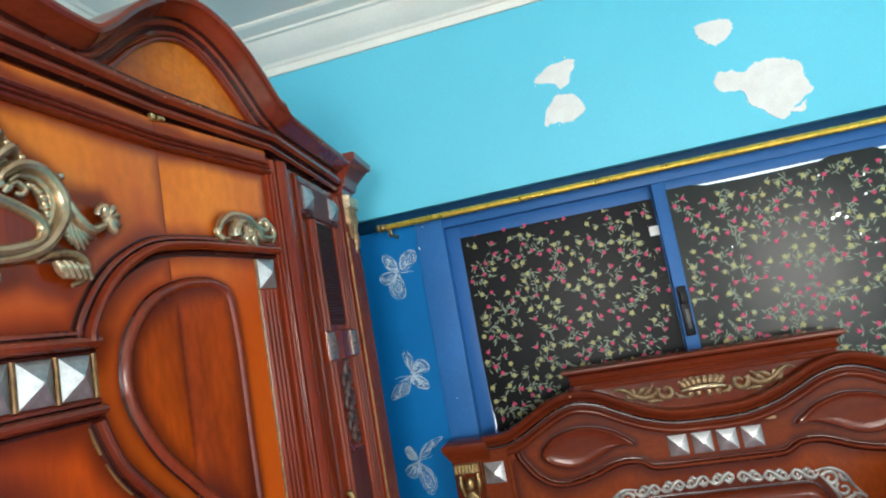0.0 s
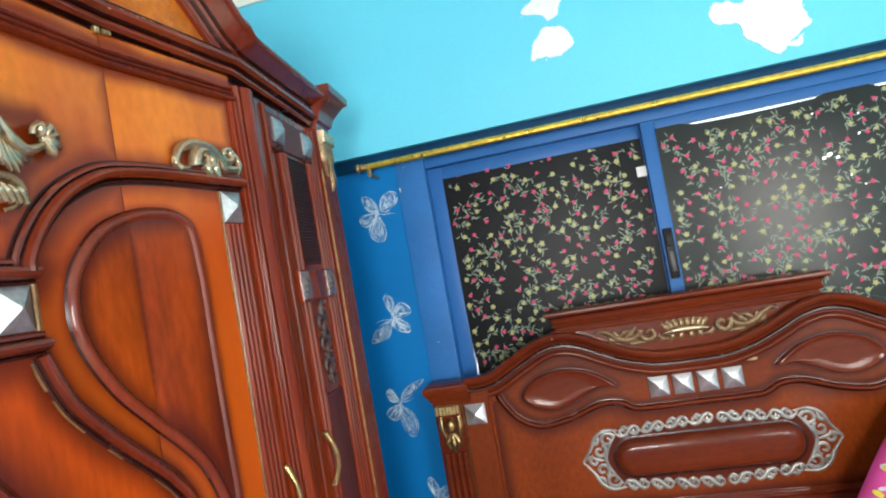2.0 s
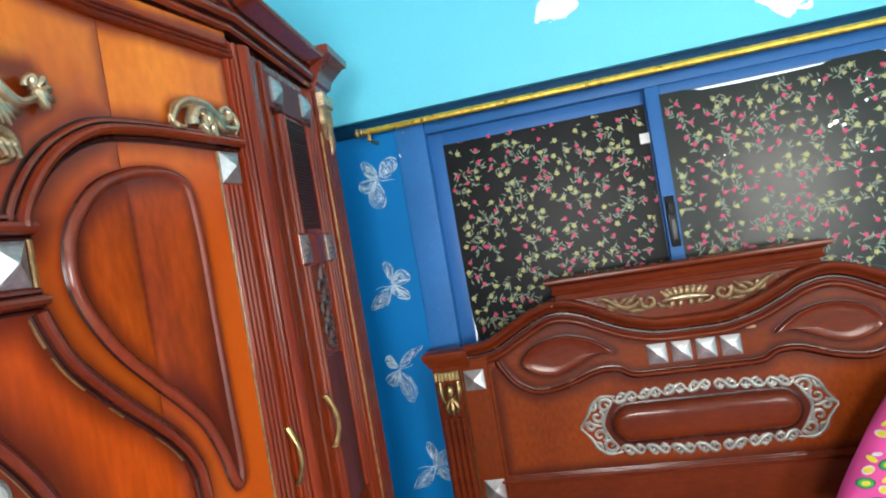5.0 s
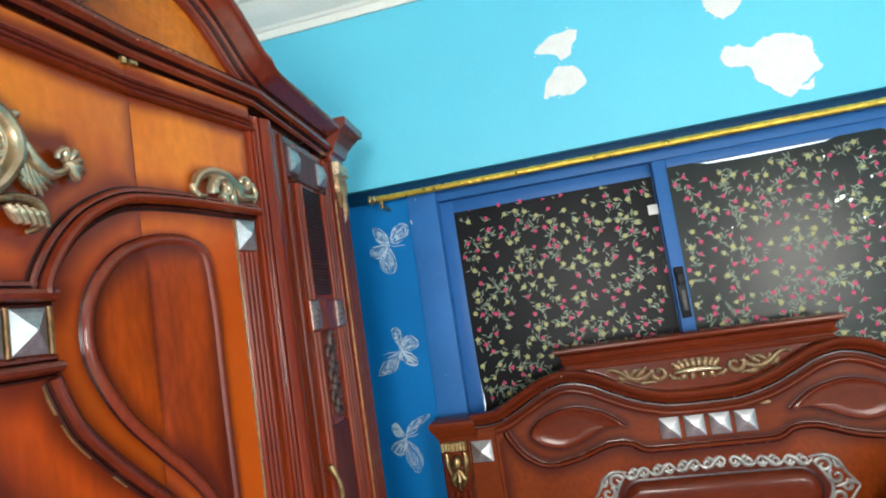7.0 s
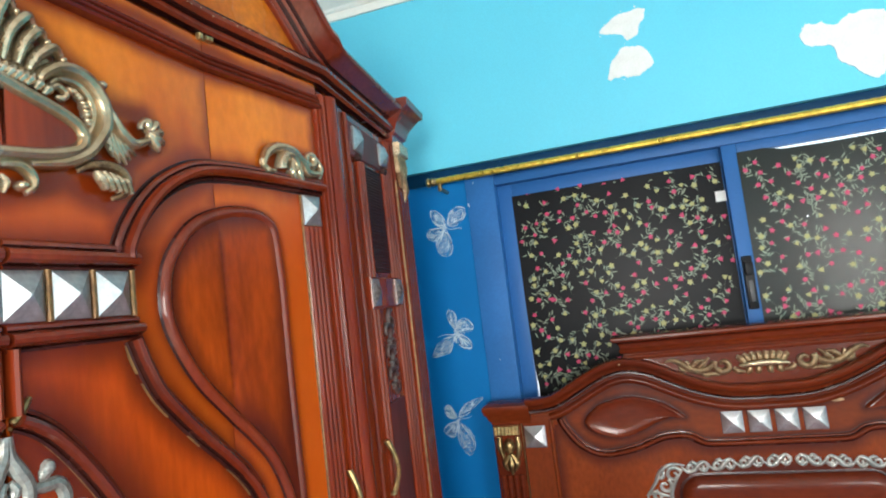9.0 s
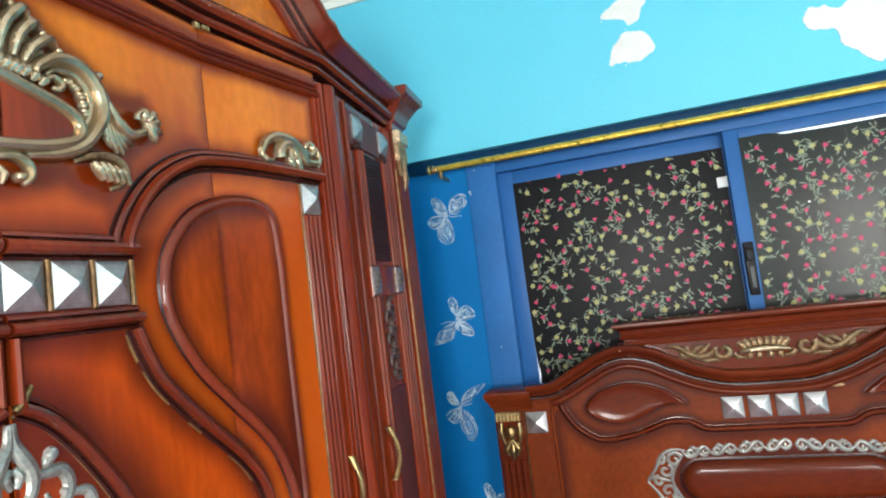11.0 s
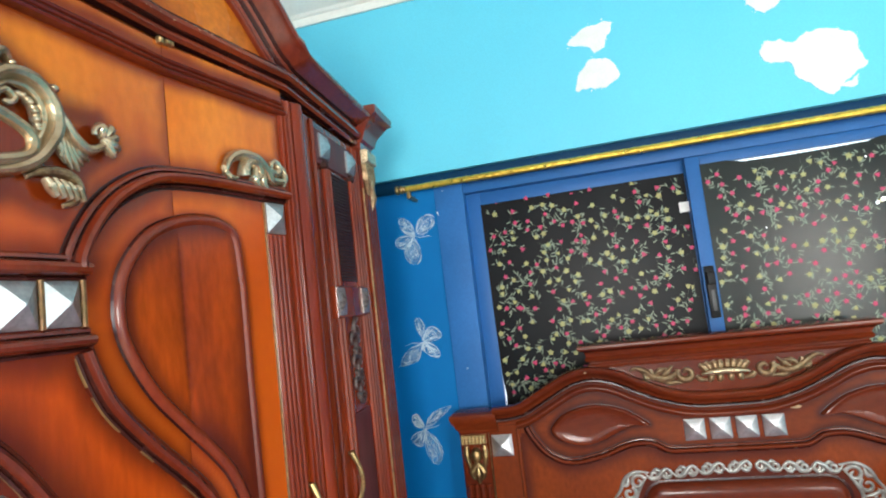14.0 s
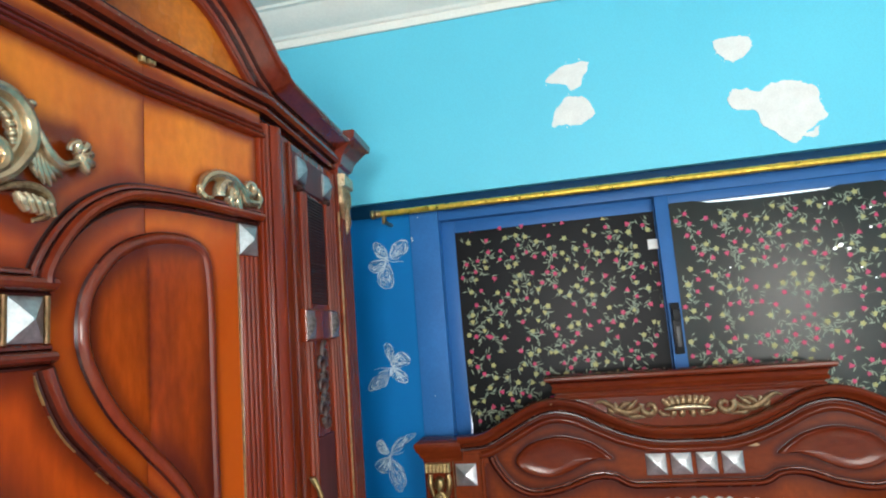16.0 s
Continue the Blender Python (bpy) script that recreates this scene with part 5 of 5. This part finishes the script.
    for a, b in zip(rings, rings[1:]):
        for i in range(4):
            bm.faces.new((a[i], a[(i + 1) % 4], b[(i + 1) % 4], b[i]))
    bm.faces.new(rings[0]), bm.faces.new(rings[-1])
    part("crown_block", bm, WOOD_DARK, wardrobe, "stepped mahogany crown block over the column")


wardrobe_half(wm, True)
wardrobe_half(wm_far, False)
# ---- bed with its carved headboard ----
HX, HY = 0.459, 2.06


def hm(d, z, o):
    """A place on the headboard: d from its middle, z up, o towards the room."""
    return Vector((HX + d, HY - o, z))


def hm_left(d, z, o):
    return hm(-d, z, o)


bed = thing("bed", (HX, 1.1, 0), "double bed with a carved dark mahogany headboard", "bed")
top = [(-0.80, 1.138), (-0.745, 1.140), (-0.69, 1.152), (-0.607, 1.196), (-0.517, 1.241), (-0.44, 1.255), (-0.36, 1.238), (-0.29, 1.204), (-0.214, 1.170), (-0.125, 1.146), (-0.05, 1.141), (0, 1.141)]
top_l = smooth(top, 6)
full = top_l + [(-x, z) for x, z in reversed(top_l[:-1])]
hump = smooth(top[:6], 6)
bm = bmesh.new()
prism(bm, [(-0.82, 0.05)] + hump + [(-0.40, 1.300), (0.40, 1.300)] + [(-x, z) for x, z in reversed(hump)] + [(0.82, 0.05)], -0.06, 0.0, hm)
board = part("headboard", bm, WOOD_HEADP, bed, "arched mahogany headboard panel")
H = lambda nm, b, mt, lab="": part(nm, b, mt, board, lab)
prof = [(-0.030, -0.002), (-0.030, 0.008), (-0.024, 0.014), (-0.018, 0.013), (-0.015, 0.008), (-0.012, 0.016), (-0.004, 0.022), (0.002, 0.030), (0.006, 0.040), (0.013, 0.047), (0.021, 0.049), (0.027, 0.045), (0.030, 0.036), (0.030, -0.002)]
bm = bmesh.new()
sweep(bm, full, prof, hm, False, (2, 3, 4))
H("arched_moulding", bm, (WOOD_HEAD, WOOD_QUIRK), "dark swept moulding along the arch")
bm = bmesh.new()
nn = normals2(full, False)
sweep(bm, [(x - n[0] * 0.046, z - n[1] * 0.046) for (x, z), n in zip(full[8:-8], nn[8:-8])], swell(0.024, 0.016, 0.004), hm)
H("inner_moulding", bm, WOOD_HEAD)
# upper zone between the two mouldings
low = [(-0.684, 1.09), (-0.672, 1.06), (-0.624, 0.996), (-0.548, 0.960), (-0.443, 0.974), (-0.337, 1.010), (-0.265, 1.010), (-0.215, 0.985), (-0.15, 0.981), (0, 0.981)]
low_l = smooth(low, 6)
low_full = low_l + [(-x, z) for x, z in reversed(low_l[:-1])]
bm = bmesh.new()
prism(bm, low_full + [(-x, z) for x, z in top_l[10:]] + [(x, z) for x, z in reversed(top_l[10:-1])], 0.0, 0.006, hm)
H("frieze", bm, WOOD_HEAD, "dark mahogany frieze between the mouldings")
bm = bmesh.new()
sweep(bm, low_full, roll(0.028, 0.024, 0.003), hm, False, ROLL_QUIRKS)
H("wavy_moulding", bm, (WOOD_HEAD, WOOD_QUIRK))
# thin dark strips in place of sunk grooves
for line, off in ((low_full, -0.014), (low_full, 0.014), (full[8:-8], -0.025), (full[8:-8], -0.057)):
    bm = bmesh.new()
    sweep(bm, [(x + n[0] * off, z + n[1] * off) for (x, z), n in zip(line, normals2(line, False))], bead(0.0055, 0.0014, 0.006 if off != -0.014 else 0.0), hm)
    H("dark_quirk", bm, WOOD_SLAT)
def cushion(bm, pts, mid, o0, o1, at):
    """A carved leaf that swells up from its edge."""
    k = len(pts)
    rings = [[bm.verts.new(at(mid[0] + (x - mid[0]) * f, mid[1] + (z - mid[1]) * f, o0 + (o1 - o0) * h)) for x, z in pts] for f, h in ((1.0, 0.0), (0.985, 0.55), (0.95, 0.92), (0.91, 1.0), (0.86, 0.86), (0.78, 0.70), (0.45, 0.66))]
    for a, b in zip(rings, rings[1:]):
        for i in range(k):
            bm.faces.new((a[i], a[(i + 1) % k], b[(i + 1) % k], b[i]))
    top = bm.verts.new(at(mid[0], mid[1], o0 + (o1 - o0) * 0.66))
    for i in range(k):
        bm.faces.new((rings[-1][i], rings[-1][(i + 1) % k], top))


tear = smooth([(-0.600, 1.075), (-0.575, 1.108), (-0.530, 1.135), (-0.440, 1.152), (-0.350, 1.132), (-0.295, 1.100), (-0.262, 1.070), (-0.300, 1.072), (-0.350, 1.060), (-0.435, 1.022), (-0.500, 1.012), (-0.560, 1.028), (-0.592, 1.050)], 5, True)
for m in (hm, hm_left):
    bm = bmesh.new()
    cushion(bm, tear, (-0.452, 1.080), 0.004, 0.021, m)
    H("leaf_panel", bm, WOOD_HEAD, "raised leaf-shaped panel")
    bm = bmesh.new()
    sweep(bm, tear, bead(0.007, 0.0016, 0.0055), m, True)
    H("dark_quirk", bm, WOOD_QUIRK)
zone = low_full + [(-x, z) for x, z in top_l[10:]] + [(x, z) for x, z in reversed(top_l[10:-1])]
tear_r = [(-x, z) for x, z in tear]
bm = bmesh.new()
lacquer(bm, -0.69, 0.69, 0.955, 1.275, 0.0068, hm, [(low_full, 0.010, 0.035), ([(x, z - 0.05) for x, z in full], 0.004, 0.035), (tear + tear[:1], 0.002, 0.022), (tear_r + tear_r[:1], 0.002, 0.022)], 0.010, zone)
H("frieze_veneer", bm, WOOD_FRIEZE, "red-brown sprayed veneer of the frieze")
for i in range(4):
    bm = bmesh.new()
    pyramid(bm, -0.122 + 0.0815 * i, 1.046, 0.066, 0.070, 0.022, hm, 0.006)
    H("stud", bm, SILVER, "silver-leafed pyramid stud")
# crown
rings = []
bm = bmesh.new()
for z, w, o in ((1.274, 0.430, 0.004), (1.276, 0.440, 0.014), (1.284, 0.443, 0.018), (1.290, 0.440, 0.015), (1.292, 0.436, 0.010), (1.298, 0.437, 0.011), (1.301, 0.446, 0.020), (1.309, 0.450, 0.025), (1.316, 0.446, 0.020), (1.318, 0.444, 0.018), (1.330, 0.448, 0.022), (1.338, 0.456, 0.032), (1.342, 0.466, 0.042), (1.348, 0.472, 0.046), (1.356, 0.472, 0.046), (1.359, 0.466, 0.040)):
    rings.append([bm.verts.new(hm(a, z, b)) for a, b in ((-w, -0.062), (-w, o), (w, o), (w, -0.062))])
for a, b in zip(rings, rings[1:]):
    for i in range(4):
        bm.faces.new((a[i], a[(i + 1) % 4], b[(i + 1) % 4], b[i]))
bm.faces.new(rings[0]), bm.faces.new(rings[-1])
H("crown", bm, WOOD_HEAD, "stepped mahogany crown rail")
bm = bmesh.new()
prism(bm, [(-0.40, 1.20), (-0.20, 1.14), (0.20, 1.14), (0.40, 1.20), (0.43, 1.295), (-0.43, 1.295)], 0.0, 0.004, hm)
H("crown_panel", bm, WOOD_HEAD)
# gold scroll in the crown
SCROLL = ((smooth([(-0.305, 1.256), (-0.282, 1.262), (-0.258, 1.252), (-0.232, 1.232), (-0.200, 1.220), (-0.168, 1.226), (-0.148, 1.246)], 6), [0.003, 0.008, 0.012, 0.013, 0.012, 0.008]),
          (spiral(-0.122, 1.234, 0.029, 0.006, 150, 520, 26), [0.011, 0.012, 0.010, 0.006]),
          (spiral(-0.248, 1.238, 0.018, 0.004, 60, -290, 18), [0.008, 0.009, 0.005]),
          (smooth([(-0.222, 1.236), (-0.205, 1.250), (-0.182, 1.254)], 4), [0.007, 0.010, 0.003]),
          (smooth([(-0.200, 1.230), (-0.182, 1.244), (-0.162, 1.262)], 4), [0.007, 0.010, 0.003]),
          (smooth([(-0.205, 1.220), (-0.182, 1.206), (-0.158, 1.206), (-0.138, 1.202)], 4), [0.006, 0.010, 0.008, 0.003]),
          (smooth([(-0.092, 1.222), (-0.080, 1.210), (-0.058, 1.206)], 4), [0.008, 0.010, 0.004]))
for m in (hm, hm_left):
    for pts, r in SCROLL:
        H("scroll_leaf", made(relief, pts, r, m, 0.005, 1.1), ANTIQUE, "brown-glazed antique gold carved scroll")
    # scallops behind the oblong boss
    for d, h in ((-0.010, 0.033), (-0.028, 0.032), (-0.046, 0.028), (-0.062, 0.022)):
        H("scallop", made(relief, smooth([(d * 0.9, 1.236), (d * 1.05, 1.236 + h * 0.6), (d * 1.25, 1.236 + h)], 4), [0.011, 0.0125, 0.008], m, 0.003, 0.8), ANTIQUE)
    for d, h in ((-0.016, 0.028), (-0.042, 0.026)):
        H("scallop", made(relief, smooth([(d, 1.226), (d * 1.1, 1.226 - h * 0.6), (d * 1.3, 1.226 - h)], 4), [0.010, 0.012, 0.006], m, 0.003, 0.8), ANTIQUE)
bm = bmesh.new()
relief(bm, smooth([(-0.076, 1.226), (-0.040, 1.231), (0.0, 1.233), (0.040, 1.231), (0.076, 1.226)], 5), [0.005, 0.012, 0.0135, 0.012, 0.005], hm, 0.010, 1.2, 9)
part("scroll_boss", bm, GOLDP, board, "pale gold oblong boss")
# long raised oval with its silver border
R, hl = 0.066, 0.312
slot = [(hl - R + R * math.cos(radians(a)), 0.808 + R * math.sin(radians(a))) for a in range(-90, 91, 15)] + [(-(hl - R) - R * math.cos(radians(a)), 0.808 - R * math.sin(radians(a))) for a in range(-90, 91, 15)]
bm = bmesh.new()
field = [(-0.722, 0.655), (0.722, 0.655), (0.722, 1.06)] + [(x, z) for x, z in reversed(low_full)] + [(-0.722, 1.06)]
lacquer(bm, -0.722, 0.722, 0.655, 1.09, 0.0008, hm, [(low_full, 0.008, 0.06), (slot + slot[:1], 0.012, 0.055), ([(-0.722, 0.64), (-0.722, 1.09)], 0.006, 0.05), ([(0.722, 0.64), (0.722, 1.09)], 0.006, 0.05), ([(-0.72, 0.64), (0.72, 0.64)], 0.012, 0.05)], 0.012, field)
H("panel_veneer", bm, WOOD_HEADS, "amber-brown sprayed veneer of the headboard")
bm = bmesh.new()
rings = []
for e, o in ((0.0, 0.0005), (0.004, 0.012), (0.010, 0.021), (0.018, 0.027), (0.028, 0.030), (0.044, 0.031)):
    q = R - e
    rings.append([bm.verts.new(hm(sg * (hl - R + q * math.cos(radians(a))), 0.808 + sg * q * math.sin(radians(a)), o)) for sg in (1, -1) for a in range(-90, 91, 15)])
for a, b in zip(rings, rings[1:]):
    for i in range(len(a)):
        bm.faces.new((a[i], a[(i + 1) % len(a)], b[(i + 1) % len(a)], b[i]))
bm.faces.new(rings[-1])
H("oval_panel", bm, WOOD_HEAD, "polished raised oblong panel")
bm = bmesh.new()
sweep(bm, slot, bead(0.016, 0.0024), hm, True)
H("dark_quirk", bm, WOOD_QUIRK)
bm = bmesh.new()
n_s = 7
for sgn in (1, -1):
    for i in range(n_s):
        x = -0.292 + 0.584 * (i + 0.5) / n_s
        z = 0.808 + sgn * (0.100 + 0.008 * math.cos(math.pi * (x / 0.32)))
        f = 1 if i < n_s / 2 else -1
        m2 = lambda a, b, o, sgn=sgn, z=z, x=x, f=f: hm(x + (a - x) * f, z + (b - z) * sgn, o)
        relief(bm, smooth([(x - 0.052, z + 0.004), (x - 0.034, z - 0.014), (x - 0.012, z - 0.010), (x + 0.002, z + 0.006), (x + 0.020, z + 0.016), (x + 0.036, z + 0.006)], 5), [0.002, 0.006, 0.0085, 0.0085, 0.006, 0.003], m2, 0.001, 0.8)
        relief(bm, spiral(x + 0.022, z + 0.001, 0.012, 0.004, 70, -230, 14), [0.006, 0.006, 0.004], m2, 0.001, 0.8)
        relief(bm, spiral(x - 0.022, z - 0.001, 0.012, 0.004, 250, -20, 14), [0.006, 0.006, 0.003], m2, 0.001, 0.8)
        for pts, rr in (([(x - 0.002, z + 0.008), (x - 0.014, z + 0.015), (x - 0.026, z + 0.013)], [0.005, 0.007, 0.002]), ([(x + 0.004, z - 0.004), (x + 0.016, z - 0.013), (x + 0.030, z - 0.012)], [0.005, 0.007, 0.002])):
            relief(bm, smooth(pts, 4), rr, m2, 0.001, 0.8)
for m in (hm, hm_left):
    for cx, cz, r, a0, a1 in ((-0.330, 0.878, 0.026, 30, 440), (-0.330, 0.738, 0.026, -30, -440), (-0.362, 0.842, 0.024, 60, -330), (-0.362, 0.774, 0.024, -60, 330), (-0.386, 0.808, 0.018, 90, 420)):
        relief(bm, spiral(cx, cz, r, r * 0.22, a0, a1, 24), [0.0068, 0.0065, 0.004], m, 0.001, 0.8)
    for pts in ([(-0.29, 0.908), (-0.335, 0.912), (-0.372, 0.890), (-0.392, 0.852), (-0.425, 0.81)], [(-0.29, 0.708), (-0.335, 0.704), (-0.372, 0.726), (-0.392, 0.764), (-0.425, 0.806)], [(-0.424, 0.808), (-0.40, 0.822), (-0.372, 0.812), (-0.352, 0.808)], [(-0.30, 0.895), (-0.33, 0.85), (-0.345, 0.808), (-0.33, 0.766), (-0.30, 0.722)], [(-0.36, 0.895), (-0.366, 0.872), (-0.385, 0.868)], [(-0.36, 0.722), (-0.366, 0.744), (-0.385, 0.748)]):
        relief(bm, smooth(pts, 5), [0.003, 0.0066, 0.0066, 0.003], m, 0.001, 0.8)
H("silver_border", bm, SILVERC, "pierced silver scroll border")
# rails and stiles
bm = bmesh.new()
sweep(bm, [(-0.75, 0.640), (0.75, 0.640)], stepped(0.030, 0.018), hm)
H("lower_rail", bm, WOOD_HEAD)
bm = bmesh.new()
prism(bm, [(-0.74, 0.10), (0.74, 0.10), (0.74, 0.62), (-0.74, 0.62)], 0.0, 0.004, hm)
H("lower_panel", bm, WOOD_HEAD)
for m in (hm, hm_left):
    bm = bmesh.new()
    prism(bm, [(-0.826, 0.05), (-0.726, 0.05), (-0.726, 1.10), (-0.826, 1.10)], 0.0, 0.008, m, 0.002)
    sweep(bm, [(-0.722, 0.1), (-0.722, 1.085)], bead(0.014, 0.016), m)
    H("stile", bm, WOOD_HEADP, "amber-brown flat stile")
    bm = bmesh.new()
    pyramid(bm, -0.782, 1.030, 0.076, 0.076, 0.022, m, 0.008)
    H("stud", bm, SILVER, "silver-leafed pyramid stud")
    bm = bmesh.new()
    pyramid(bm, -0.772, 0.612, 0.076, 0.076, 0.022, m, 0.008)
    H("stud", bm, SILVER, "silver-leafed pyramid stud")
    # column
    bm = bmesh.new()
    prism(bm, [(-0.936, 0.0), (-0.828, 0.0), (-0.828, 1.10), (-0.936, 1.10)], -0.07, 0.020, m, 0.006)
    post = part("bedpost", bm, WOOD_HEAD, bed, "reeded mahogany post beside the headboard")
    for k in range(4):
        s = -0.916 + 0.023 * k
        bm = bmesh.new()
        sweep(bm, [(s, 0.05), (s, 0.90)], bead(0.019, 0.014, 0.018), m)
        part("reed", bm, WOOD_HEAD, post)
    bm = bmesh.new()
    prism(bm, [(-0.928, 1.044), (-0.836, 1.044), (-0.836, 1.078), (-0.928, 1.078)], 0.018, 0.038, m, 0.004)
    for k in range(7):
        sweep(bm, [(-0.924 + 0.0133 * k, 1.046), (-0.924 + 0.0133 * k, 1.076)], bead(0.009, 0.005, 0.037), m)
    knob(bm, -0.879, 1.004, 0.020, 0.028, 0.026, m, 0.024, 12)
    for pts, r in ((smooth([(-0.912, 1.038), (-0.913, 1.000), (-0.903, 0.958)], 5), [0.009, 0.012, 0.005]), (smooth([(-0.846, 1.038), (-0.845, 1.000), (-0.852, 0.958)], 5), [0.009, 0.012, 0.005]),
                   (smooth([(-0.878, 0.975), (-0.900, 0.945), (-0.892, 0.918)], 5), [0.008, 0.013, 0.005]), (smooth([(-0.876, 0.975), (-0.858, 0.945), (-0.866, 0.918)], 5), [0.008, 0.013, 0.005]),
                   (smooth([(-0.877, 0.97), (-0.878, 0.935), (-0.877, 0.902)], 5), [0.008, 0.014, 0.004])):
        relief(bm, pts, r, m, 0.026, 1.2)
    part("capital", bm, GOLD, post, "gold carved leaf capital with a pearl")
    bm = bmesh.new()
    sweep(bm, [(-0.8275, 0.05), (-0.8275, 1.08)], bead(0.0035, 0.010, 0.014), m)
    part("gilt_line", bm, GILT, post)
    # cap
    bm = bmesh.new()
    rings = []
    for z, e in ((1.080, 0.0), (1.092, 0.004), (1.098, 0.012), (1.112, 0.018), (1.122, 0.028), (1.140, 0.036), (1.150, 0.034), (1.153, 0.028)):
        rings.append([bm.verts.new(m(a, z, b)) for a, b in ((-0.936 - e * 0.7, -0.075), (-0.936 - e * 0.7, 0.018 + e), (-0.79, 0.018 + e * 0.7), (-0.79, -0.075))])
    for a, b in zip(rings, rings[1:]):
        for i in range(4):
            bm.faces.new((a[i], a[(i + 1) % 4], b[(i + 1) % 4], b[i]))
    bm.faces.new(rings[0]), bm.faces.new(rings[-1])
    part("post_cap", bm, WOOD_HEAD, post, "stepped mahogany cap")
for sgn in (1, -1):
    boxpart("side_rail", (HX + sgn * 0.88 - 0.02, 0.05, 0.16), (HX + sgn * 0.88 + 0.02, 2.0, 0.40), WOOD_HEAD, bed, "", 0.005)
boxpart("footboard", (HX - 0.92, 0.02, 0.0), (HX + 0.92, 0.07, 0.48), WOOD_HEAD, bed, "", 0.01)
boxpart("mattress_base", (HX - 0.85, 0.08, 0.20), (HX + 0.85, 2.0, 0.28), WOOD_HEAD, bed)
mattress = boxpart("mattress", (HX - 0.85, 0.08, 0.28), (HX + 0.85, 2.02, 0.50), SHEET, None, "mattress in a plain pink sheet on the bed", 0.05)
tagged(mattress, category="mattress")


# ---- pillow leaning on the headboard ----
def pillow_point(u, v, side):
    """u across, v up, both -1 to 1: a plump pillow with drawn-in edges, leaning back."""
    e = max(0.0, (1 - abs(u) ** 2.6)) ** 0.5 * max(0.0, (1 - abs(v) ** 2.6)) ** 0.5
    w = 0.33 * (1 - 0.05 * v * v) * (1 - 0.40 * v) * u
    h = 0.220 * (1 - 0.08 * u * u) * v
    d = side * 0.095 * e + 0.006 * math.sin(9 * u + 3 * v) * e
    lean, turn = radians(14), radians(2)
    x, z = w * math.cos(turn) + h * math.sin(turn), -w * math.sin(turn) + h * math.cos(turn)
    return Vector((1.175 + x, 1.855 - d * math.cos(lean) + z * math.sin(lean) * 0.6, 0.728 + z * math.cos(lean)))


pillow = thing("pillow", (1.175, 1.86, 0.50), "pink pillow printed with green circles and leaves", "pillow")
bm = bmesh.new()
G = 26
for side in (1, -1):
    grid = [[bm.verts.new(pillow_point(-1 + 2 * i / G, -1 + 2 * j / G, side)) for i in range(G + 1)] for j in range(G + 1)]
    for j in range(G):
        for i in range(G):
            bm.faces.new((grid[j][i], grid[j][i + 1], grid[j + 1][i + 1], grid[j + 1][i]))
bmesh.ops.remove_doubles(bm, verts=bm.verts, dist=1e-4)
part("pillow_cover", bm, PINKCLOTH, pillow, sharp=2.0)


def printed(bm, u0, v0, r, n, lift, squash=1.0, turn=0.0):
    c = bm.verts.new(pillow_point(u0, v0, 1) + Vector((0, -lift, 0)))
    ring = []
    for i in range(n):
        a = 2 * math.pi * i / n
        p, q = r * math.cos(a), r * squash * math.sin(a)
        u, v = u0 + (p * math.cos(turn) - q * math.sin(turn)) / 0.34, v0 + (p * math.sin(turn) + q * math.cos(turn)) / 0.255
        ring.append(bm.verts.new(pillow_point(max(-0.999, min(0.999, u)), max(-0.999, min(0.999, v)), 1) + Vector((0, -lift, 0))))
    for i in range(n):
        bm.faces.new((c, ring[i], ring[(i + 1) % n]))


rng = random.Random(8)
sets = {k: bmesh.new() for k in ("circle_print", "ring_print", "core_print", "leaf_print", "pale_print")}
for i in range(16):
    for j in range(12):
        u, v = -0.92 + 0.122 * i + rng.uniform(-0.02, 0.02), -0.92 + 0.165 * j + rng.uniform(-0.025, 0.025) + 0.08 * (i % 2)
        if abs(u) > 0.93 or abs(v) > 0.93:
            continue
        k = (i + 2 * j) % 3
        if k == 0:
            printed(sets["circle_print"], u, v, 0.020, 18, 0.0016)
            printed(sets["ring_print"], u, v, 0.0155, 16, 0.0024)
            printed(sets["core_print"], u, v, 0.009, 12, 0.0032)
        elif k == 1:
            printed(sets["leaf_print"], u, v, 0.016, 12, 0.0016, 0.5, rng.uniform(0, 3))
            printed(sets["pale_print"], u + 0.02, v + 0.07, 0.012, 12, 0.0016, 0.6, rng.uniform(0, 3))
        else:
            printed(sets["pale_print"], u, v, 0.017, 14, 0.0016, 0.7, rng.uniform(0, 3))
            printed(sets["leaf_print"], u, v, 0.011, 12, 0.0024)
for nm, m in (("circle_print", DOTD), ("ring_print", DOTG), ("core_print", DOTY), ("leaf_print", DOTY), ("pale_print", DOTW)):
    part(nm, sets[nm], m, pillow, kind="stuff")

# chips in the headboard's varnish
bm = bmesh.new()
for d, z, w, h, o in ((0.193, 1.099, 0.020, 0.006, 0.0075), (-0.455, 1.268, 0.004, 0.003, 0.047)):
    knob(bm, d, z, w, h, 0.001, hm, o, 7)
part("worn_chip", bm, CHIP, board, "chips of bare wood", kind="stuff")
